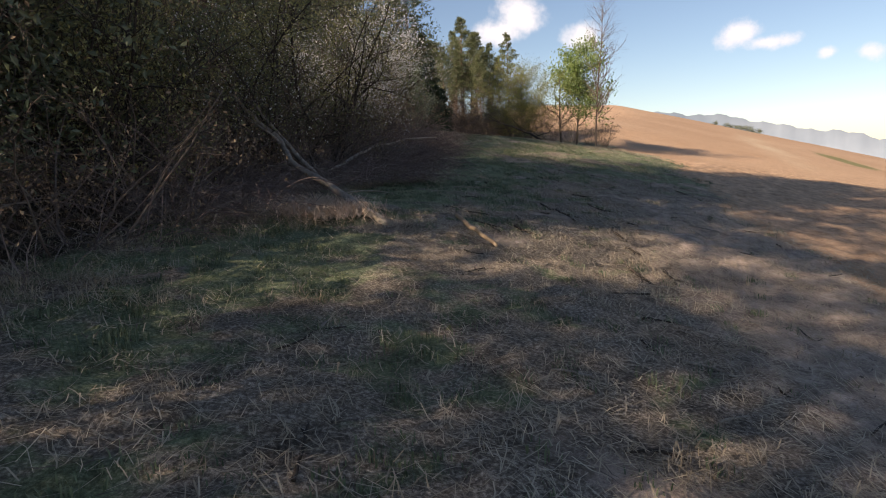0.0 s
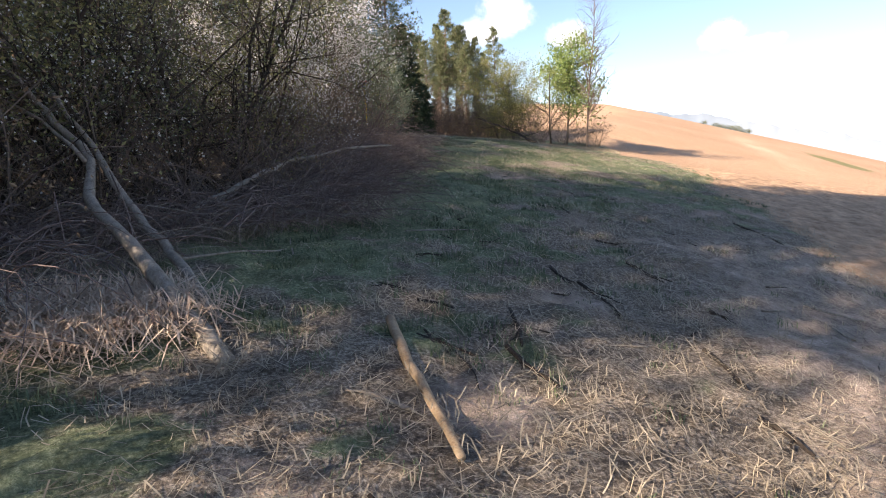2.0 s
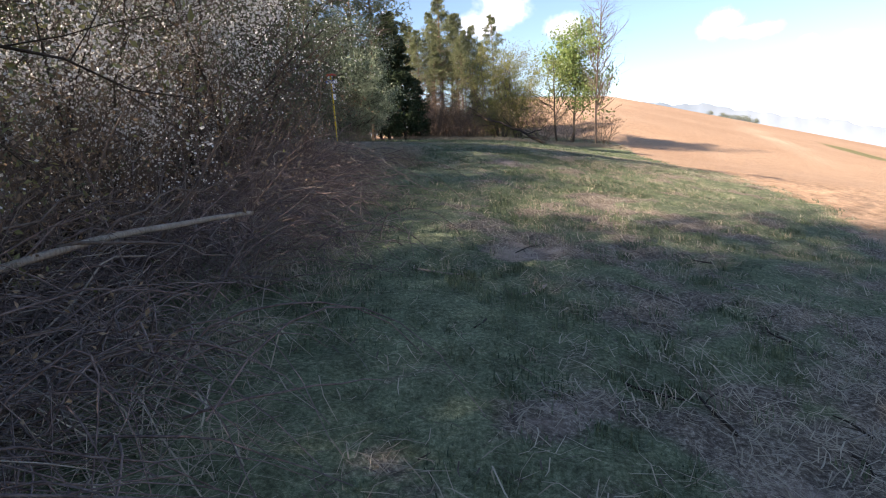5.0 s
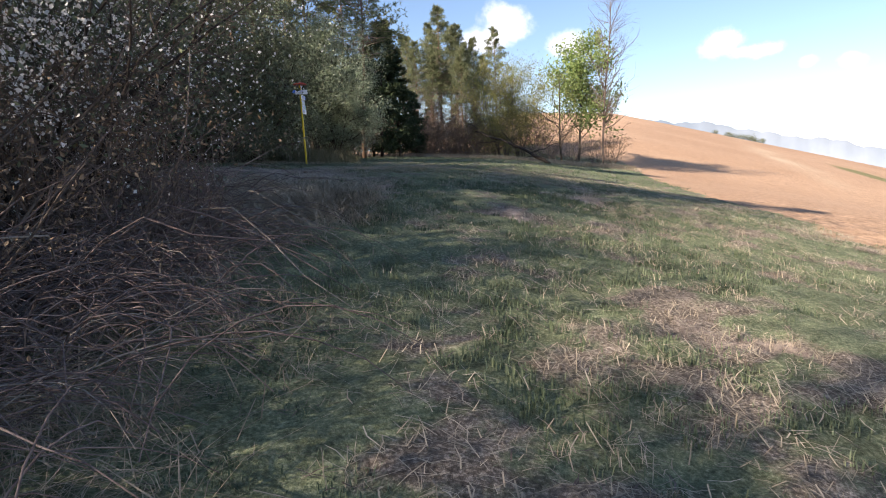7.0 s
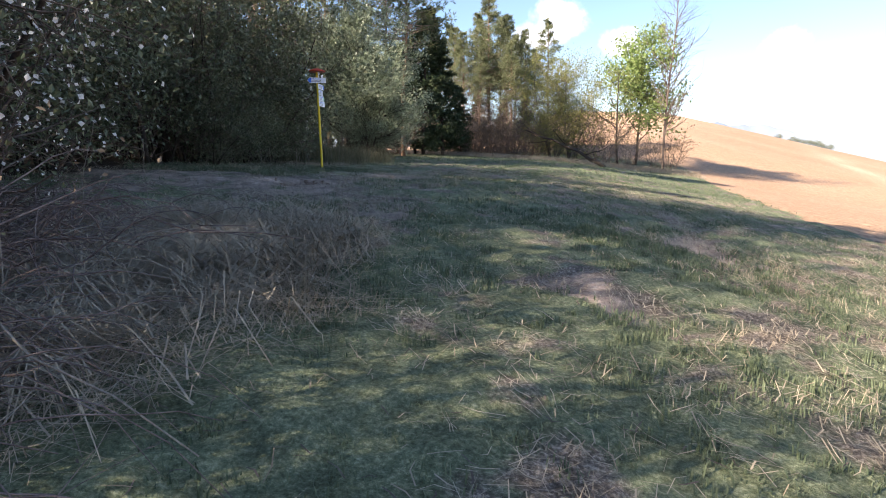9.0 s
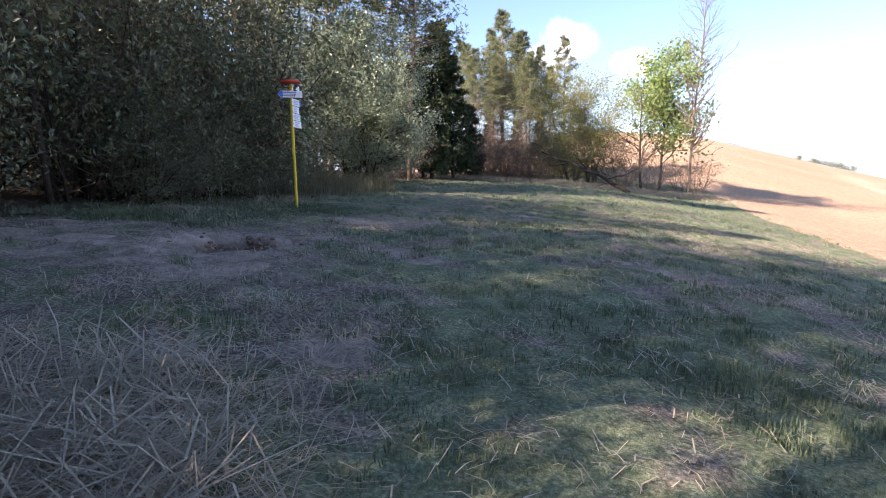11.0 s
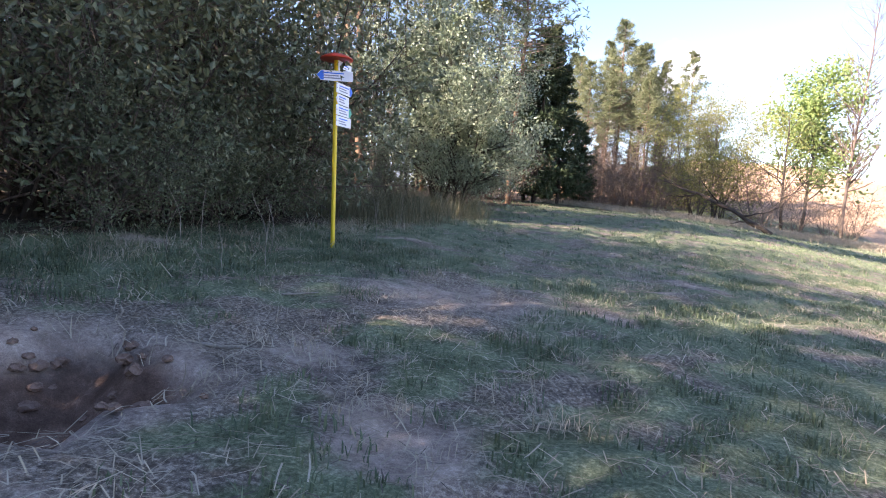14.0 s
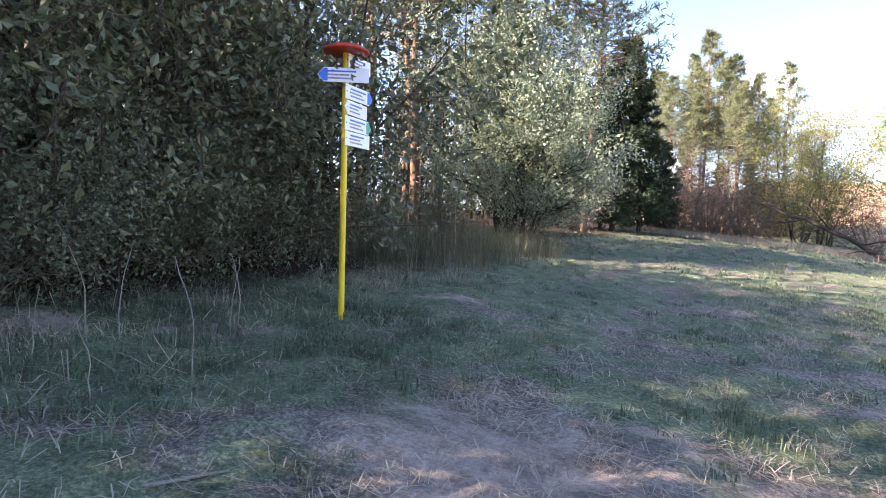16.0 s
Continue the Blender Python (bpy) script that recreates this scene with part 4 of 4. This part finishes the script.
x, y = clumped(7000, 25, 0.22, G, -11, -8.0, 37, 45, G, lambda x, y: 0 * x + 1)
blades("reed_grass", "standing pale and green stems in front of the willow", x, y, 0.8, 0.007, leafy("reed_stems", [(0, (0.035, 0.05, 0.024)), (0.6, (0.085, 0.092, 0.047)), (1, (0.26, 0.22, 0.14))], 0.15), G, 0.7, 0.6)
x, y = spread_xy(12000, -12, 12, 64, 84, G, lambda x, y: in_verge(x, y) * np.exp(-((y - 69 - 0.9 * np.maximum(x, 0)) / 2.2) ** 2))
blades("far_dry_grass", "long yellow dry grass along the far wood's edge", x, y, 0.42, 0.016, M_STRAW, G, 1.4, 0.9)

# ---------------- cane tangles ----------------


def bramble_tangle(seed):
    """Dead arching canes that spill out of the thicket on to the grass."""
    rng = np.random.default_rng(seed)
    ob = thing("bramble_tangle", "heap of dead arching bramble canes spilling over the grass", "bramble", "cane heaps along the thicket")

    def canes(n, r0, r1, peak):
        segs = []
        for _ in range(n):
            a, q = rng.normal(0.3, 1.0), rng.normal(0, 0.42, 2)
            L, h = rng.uniform(0.4, 1.2), rng.uniform(0.05, peak)
            bow, r = rng.normal(0, 0.14), rng.uniform(r0, r1)
            s = np.linspace(0, 1, 8)
            px = q[0] + np.cos(a) * L * s - np.sin(a) * bow * 4 * s * (1 - s)
            py = q[1] + np.sin(a) * L * s + np.cos(a) * bow * 4 * s * (1 - s)
            pz = 0.03 + h * (4 * s * (1 - s)) ** 0.8 + 0.3 * h * (1 - s) + rng.normal(0, 0.006, 8)
            segs += [(px[k], py[k], pz[k], px[k + 1], py[k + 1], pz[k + 1], r * (1 - 0.09 * k), r * (1 - 0.09 * (k + 1))) for k in range(7)]
        return segs

    part("cane_work", tube_mesh("cane_work", canes(120, 0.003, 0.007, 0.36), M_TWIG_RED, 4), ob, kind="stuff")
    part("bleached_cane_work", tube_mesh("bleached_cane_work", canes(40, 0.003, 0.005, 0.26), M_DEADWOOD, 4), ob, "bleached grey canes", kind="stuff")
    return ob


scatter([bramble_tangle(301 + i) for i in range(3)], line_spots(7.0, 23.6, 26, -0.1, 71, jitter=0.35), 72, 0.75, 1.15)

# ---------------- fallen wood ----------------


W = np.random.default_rng(9)


def raised(*pts):
    """Places given on the level slope, set on the tilted one."""
    return [(x, y, z + float(tilt(x, y))) for x, y, z in pts]


def on_ground(x, y, r):
    return (x, y, gz(x, y) + r * 0.9)


def stick(x0, y0, x1, y1, r, name="stick", label="thin dark fallen stick on the ground", mat=None, forks=1):
    ob = thing(name, label, name)
    mx, my = (x0 + x1) / 2 + W.normal(0, 0.04), (y0 + y1) / 2 + W.normal(0, 0.04)
    part("shaft", solid(name, limb([on_ground(x0, y0, r), on_ground(mx, my, r), on_ground(x1, y1, r)], r, r * 0.6, W, r * 0.15), mat or M_TWIG), ob)
    for k in range(forks):
        f = W.uniform(0.25, 0.8)
        px, py = x0 + (x1 - x0) * f, y0 + (y1 - y0) * f
        a = math.atan2(y1 - y0, x1 - x0) + W.choice([-1, 1]) * W.uniform(0.4, 0.9)
        L = math.hypot(x1 - x0, y1 - y0) * W.uniform(0.25, 0.5)
        ex, ey = px + math.cos(a) * L, py + math.sin(a) * L
        part("side_twig", solid(name, limb([on_ground(px, py, r), on_ground(ex, ey, r * 0.5)], r * 0.5, r * 0.25, W, r * 0.4), mat or M_TWIG), ob)
    return ob


stick(-0.05, 8.25, 0.6, 6.74, 0.035, "log", "peeled pale brown pole lying on bare earth", M_NEWWOOD, 0)
DARK_STICKS = [(0.76, 8.82, 0.86, 8.13), (0.76, 8.09, 1.07, 7.62), (1.37, 9.84, 1.63, 9.08), (2.14, 8.61, 2.24, 8.04), (2.17, 7.67, 2.32, 7.35), (4.23, 14.47, 4.6, 13.04),
               (3.09, 9.02, 3.25, 8.74), (2.05, 6.67, 2.2, 6.12), (2.46, 6.79, 2.48, 6.27), (1.13, 10.22, 1.29, 9.75), (1.96, 10.85, 2.22, 10.29), (2.46, 9.59, 2.59, 9.32)]
for s in DARK_STICKS:
    stick(*s, 0.018, mat=M_DARKBARK)
PALE_STICKS = [(2.07, 6.03, 2.52, 6.19), (-0.5, 5.36, -0.3, 5.45), (1.09, 6.19, 1.17, 6.36), (-2.0, 9.18, -1.41, 9.79), (1.95, 10.96, 2.26, 11.5), (-1.25, 9.56, -1.64, 10.48), (-0.48, 11.0, 0.33, 11.45),
               (-0.95, 27.55, -0.62, 27.63), (-4.78, 28.93, -4.3, 29.11), (-3.03, 29.7, -2.84, 29.78), (-5.57, 29.36, -5.27, 29.76), (-5.15, 30.39, -5.0, 30.7), (-1.77, 18.03, -1.1, 17.51)]
for s in PALE_STICKS:
    stick(*s, 0.01, "stick", "weathered pale fallen stick on the ground", M_DEADWOOD, 0)
for k in range(130):
    x, y = W.uniform(-0.6, 4.8), W.uniform(1.5, 17)
    a, L = W.uniform(0, 6.28), W.uniform(0.15, 0.5)
    stick(x, y, x + L * math.cos(a), y + L * math.sin(a), W.uniform(0.006, 0.013), "twig", "short dead twig on trodden earth", M_DARKBARK if k % 3 else M_DEADWOOD, k % 2)

lean = thing("leaning_dead_tree", "two bare weathered stems leaning out of the thicket", "dead tree")
part("stem", solid("stem", limb([(-0.82, 7.4, gz(-0.82, 7.4) - 0.05)] + raised((-1.75, 8.15, 1.06), (-2.7, 8.86, 1.46), (-3.17, 9.5, 1.86), (-3.75, 9.7, 2.3), (-4.11, 9.72, 2.64)), 0.062, 0.022, W, 0.012, 9), M_DEADWOOD, 9), lean)
part("stem", solid("stem", limb([(-1.02, 7.82, gz(-1.02, 7.82) - 0.05)] + raised((-1.97, 8.81, 1.02), (-2.58, 9.17, 1.4), (-3.3, 9.7, 2.0), (-3.74, 9.74, 2.54)), 0.05, 0.018, W, 0.012, 9), M_DEADWOOD, 9), lean)
part("side_branch", solid("branch", limb(raised((-3.1, 9.35, 1.8), (-3.8, 9.6, 2.25), (-4.36, 9.65, 2.51)), 0.02, 0.008, W, 0.015), M_DEADWOOD), lean)
part("side_branch", solid("branch", limb(raised((-2.62, 8.8, 1.4), (-3.0, 8.95, 1.45), (-3.35, 9.03, 1.36)), 0.016, 0.006, W, 0.015), M_DEADWOOD), lean)
part("side_branch", solid("branch", limb(raised((-1.97, 8.81, 1.02), (-1.7, 9.0, 1.05), (-1.35, 9.5, 1.0)), 0.014, 0.005, W, 0.012), M_DEADWOOD), lean)

fallen = thing("fallen_branch", "long grey dead branch resting in the thicket", "branch")
part("shaft", solid("branch", limb([(-2.95, 10.1, gz(-2.95, 10.1) + 0.02)] + raised((-2.6, 10.9, 1.45), (-2.45, 11.9, 1.71), (-2.43, 12.6, 1.83), (-1.81, 13.36, 2.03), (-1.3, 14.2, 2.1)), 0.045, 0.014, W, 0.012, 8), M_DEADWOOD, 8), fallen)
for a, b, r in (((-2.45, 11.9, 1.71), (-1.75, 12.6, 2.2), 0.016), ((-2.43, 12.6, 1.83), (-2.3, 13.9, 2.25), 0.014), ((-1.95, 13.2, 2.0), (-1.2, 13.6, 1.9), 0.012), ((-2.5, 11.4, 1.58), (-1.7, 11.7, 1.3), 0.014), ((-1.81, 13.36, 2.03), (-1.5, 14.3, 2.35), 0.01)):
    part("side_branch", solid("branch", limb(raised(a, tuple((np.array(a) + b) / 2 + [0, 0, 0.06]), b), r, r * 0.35, W, 0.02), M_TWIG), fallen)
for k in range(64):
    y = W.uniform(8.5, 22)
    x = float(hedge_edge(y)) + W.uniform(-0.7, 0.35)
    a, L, z = W.uniform(-0.9, 0.9) + (1.57 if k % 2 else -0.6), W.uniform(0.9, 2.2), gz(x, y)
    ex, ey = x + L * math.cos(a), y + L * math.sin(a)
    ob = thing("dead_cane", "long dry arching cane fallen across the thicket", "cane")
    part("shaft", solid("cane", limb([(x, y, z), ((x + ex) / 2, (y + ey) / 2, z + W.uniform(0.3, 0.7)), (ex, ey, gz(ex, ey) + W.uniform(0.1, 0.6))], W.uniform(0.005, 0.011), 0.003, W, 0.045), M_TWIG_RED if k % 3 else M_DEADWOOD), ob)

wreck = thing("fallen_tree", "dark leafless fallen tree at the far edge of the grass", "fallen tree")
b0 = (2.5, 67.0, gz(2.5, 67.0))
part("trunk", solid("trunk", limb([b0] + raised((0.52, 67.14, 4.75), (-1.88, 67.89, 5.75), (-3.9, 68.33, 6.5)), 0.16, 0.05, W, 0.05, 8), M_DARKBARK, 8), wreck)
for a, b, r in (((0.9, 67.1, 4.6), (3.0, 66.7, 5.4), 0.06), ((-0.5, 67.4, 5.2), (-1.6, 66.8, 6.5), 0.05), ((-1.88, 67.89, 5.75), (-3.6, 67.4, 5.4), 0.05), ((-2.8, 68.1, 6.1), (-4.6, 68.9, 7.2), 0.04), ((1.6, 67.0, 4.3), (0.2, 66.4, 4.1), 0.05), ((2.2, 66.7, 5.1), (3.2, 66.6, 6.2), 0.03)):
    part("limb", solid("limb", limb(raised(a, tuple((np.array(a) + b) / 2 + W.normal(0, 0.12, 3)), b), r, r * 0.3, W, 0.04), M_DARKBARK), wreck)

for x, y, h in ((-7.36, 31.42, 0.85), (-7.21, 31.6, 0.7), (-6.14, 31.4, 0.75), (-6.94, 32.4, 0.6), (-6.12, 30.74, 0.5), (-7.9, 38.2, 2.2), (-6.71, 34.84, 0.7), (-6.84, 32.38, 0.65), (-7.7, 36.5, 0.9), (-4.3, 22.6, 1.1), (-3.9, 23.0, 0.9), (-3.0, 20.6, 1.2), (-7.0, 30.9, 0.5)):
    ob = thing("dead_stalk", "single upright dry weed stalk", "stalk")
    part("stalk", solid("stalk", limb([(x, y, gz(x, y) - 0.03), (x + W.normal(0, 0.03), y, gz(x, y) + h * 0.5), (x + W.normal(0, 0.12), y + W.normal(0, 0.1), gz(x, y) + h)], 0.0045, 0.0025, W, 0.006), M_DEADWOOD), ob)



def clod(x, y, size):
    ob = thing("soil_clod", "lump of dug reddish brown earth beside the hollow", "earth lump")
    bm = bmesh.new()
    bmesh.ops.create_icosphere(bm, subdivisions=2, radius=size)
    for v in bm.verts:
        v.co *= 1 + 0.7 * noise.noise(v.co / size * 1.6 + Vector((x * 9, y * 9, 0)))
        v.co.z *= 0.65
    me = bpy.data.meshes.new("clod")
    bm.to_mesh(me)
    bm.free()
    me.materials.append(M_SOIL)
    ob.matrix_basis = pose(x, y, gz(x, y) + size * 0.05)
    part("lump", me, ob)


M_SOIL = bark("dug_earth", (0.09, 0.055, 0.04), (0.2, 0.13, 0.1), (0.3, 0.21, 0.165), 16, 1.0)
for k in range(44):
    a, r = W.uniform(0, 6.28), W.uniform(0.3, 1.05)
    clod(-4.9 + math.cos(a) * r * 0.85, 28.2 + math.sin(a) * r * 0.6, W.uniform(0.018, 0.05))

# ---------------- signpost ----------------


def box_mesh(name, corners, thick, mat):
    """A flat board of the given outline (x, z), of some thickness along y, with eased edges."""
    bm = bmesh.new()
    lo = [bm.verts.new((x, -thick / 2, z)) for x, z in corners]
    f = bm.faces.new(lo)
    up = bmesh.ops.extrude_face_region(bm, geom=[f])
    bmesh.ops.translate(bm, vec=(0, thick, 0), verts=[v for v in up["geom"] if isinstance(v, bmesh.types.BMVert)])
    bmesh.ops.recalc_face_normals(bm, faces=bm.faces)
    bmesh.ops.bevel(bm, geom=list(bm.edges), offset=thick * 0.25, segments=1, affect="EDGES")
    me = bpy.data.meshes.new(name)
    bm.to_mesh(me)
    bm.free()
    me.materials.append(mat)
    return me


M_YELLOW = paint("yellow_paint", (0.72, 0.52, 0.02), 0.4)
M_RED = paint("red_paint", (0.55, 0.05, 0.02), 0.4)
M_SIGN = paint("white_sign_paint", (0.78, 0.8, 0.86), 0.35, 0.12)
M_INK = paint("dark_print", (0.26, 0.27, 0.36), 0.5)
M_BLUE = paint("blue_print", (0.03, 0.16, 0.72), 0.4)
M_GREENP = paint("green_print", (0.03, 0.4, 0.25), 0.4)


def signpost():
    x, y = -6.75, 33.62
    post = thing("signpost", "yellow hiking signpost with white arrow boards under a red cap", "signpost")
    post.matrix_basis = pose(x, y, gz(x, y), 0.8, -1.2, 0)
    part("pole", solid("pole", [(0, 0, -0.2 + k * 0.28, 0, 0, 0.08 + k * 0.28, 0.031, 0.031) for k in range(10)], M_YELLOW, 14), post, "yellow painted steel pole")
    bm = bmesh.new()
    prof = [(0.0, 0.075), (0.07, 0.068), (0.15, 0.045), (0.215, 0.012), (0.232, -0.004), (0.226, -0.016), (0.15, -0.012), (0.0, -0.012)]
    rings = [[bm.verts.new((r * math.cos(a), r * math.sin(a), z)) for a in (k * math.tau / 28 for k in range(28))] for r, z in prof[1:-1]]
    top, low = bm.verts.new((0, 0, prof[0][1])), bm.verts.new((0, 0, prof[-1][1]))
    for k in range(28):
        j = (k + 1) % 28
        bm.faces.new((top, rings[0][k], rings[0][j]))
        bm.faces.new((low, rings[-1][j], rings[-1][k]))
        for a, b in zip(rings, rings[1:]):
            bm.faces.new((a[k], b[k], b[j], a[j]))
    me = bpy.data.meshes.new("cap")
    bmesh.ops.recalc_face_normals(bm, faces=bm.faces)
    bm.to_mesh(me)
    bm.free()
    me.materials.append(M_RED)
    me.polygons.foreach_set("use_smooth", [True] * len(me.polygons))
    cap = part("cap", me, post, "shallow red metal cap")
    cap.matrix_basis = pose(0, 0, 2.62)
    # z of the lower edge, turn of the board, where the pole crosses it, tip side, tip colour
    for z, turn, off, tip, col, wide in ((2.46, 96, 0.2, 0, M_SIGN, 0.42), (2.31, 33, -0.02, -1, M_BLUE, 0.5), (2.155, 95, 0.2, 1, M_BLUE, 0.5), (2.005, 99, 0.16, -1, M_SIGN, 0.46), (1.85, 96, 0.2, 1, M_GREENP, 0.5), (1.7, 94, 0.18, 0, M_SIGN, 0.44)):
        h = 0.14
        l, r = -wide / 2, wide / 2
        pts = [(l, 0), (r, 0), (r, h), (l, h)]
        if tip == 1:
            pts = [(l, 0), (r - 0.06, 0), (r, h / 2), (r - 0.06, h), (l, h)]
        if tip == -1:
            pts = [(l + 0.06, 0), (r, 0), (r, h), (l + 0.06, h), (l, h / 2)]
        holder = part("board", box_mesh("board", pts, 0.006, M_SIGN), post, "white printed direction board")
        ang = radians(turn)
        # boards sit on the side of the pole that faces the meadow
        face = 0.035
        holder.matrix_basis = pose(math.cos(ang) * off + math.sin(ang) * face, math.sin(ang) * off - math.cos(ang) * face, z, 0, 0, turn)
        for k, (a, b) in enumerate(((0.1, 0.75), (0.08, 0.6), (0.1, 0.68))):
            zz = h * (0.74 - 0.24 * k)
            bar = [(l + 0.07 + wide * a * 0.3, zz - 0.008), (l + wide * b, zz - 0.008), (l + wide * b, zz + 0.008), (l + 0.07 + wide * a * 0.3, zz + 0.008)]
            ink = part("print_line", box_mesh("print_line", bar, 0.0016, M_INK if k else M_BLUE), holder)
            ink.location = (0, -0.0042, 0)
        if tip:
            e = l if tip < 0 else r
            mark = [(e - tip * 0.005, h / 2), (e - tip * 0.06, h - 0.008), (e - tip * 0.1, h - 0.008), (e - tip * 0.1, 0.008), (e - tip * 0.06, 0.008)]
            arrow = part("arrow_mark", box_mesh("arrow_mark", mark, 0.0016, col), holder)
            arrow.location = (0, -0.0042, 0)
        for bx in (-0.03, 0.03):
            b = part("bolt", solid("bolt", [(-off + bx, -0.008, h / 2, -off + bx, 0.004, h / 2, 0.006, 0.006)], M_BARK, 6), holder)
    return post


signpost()
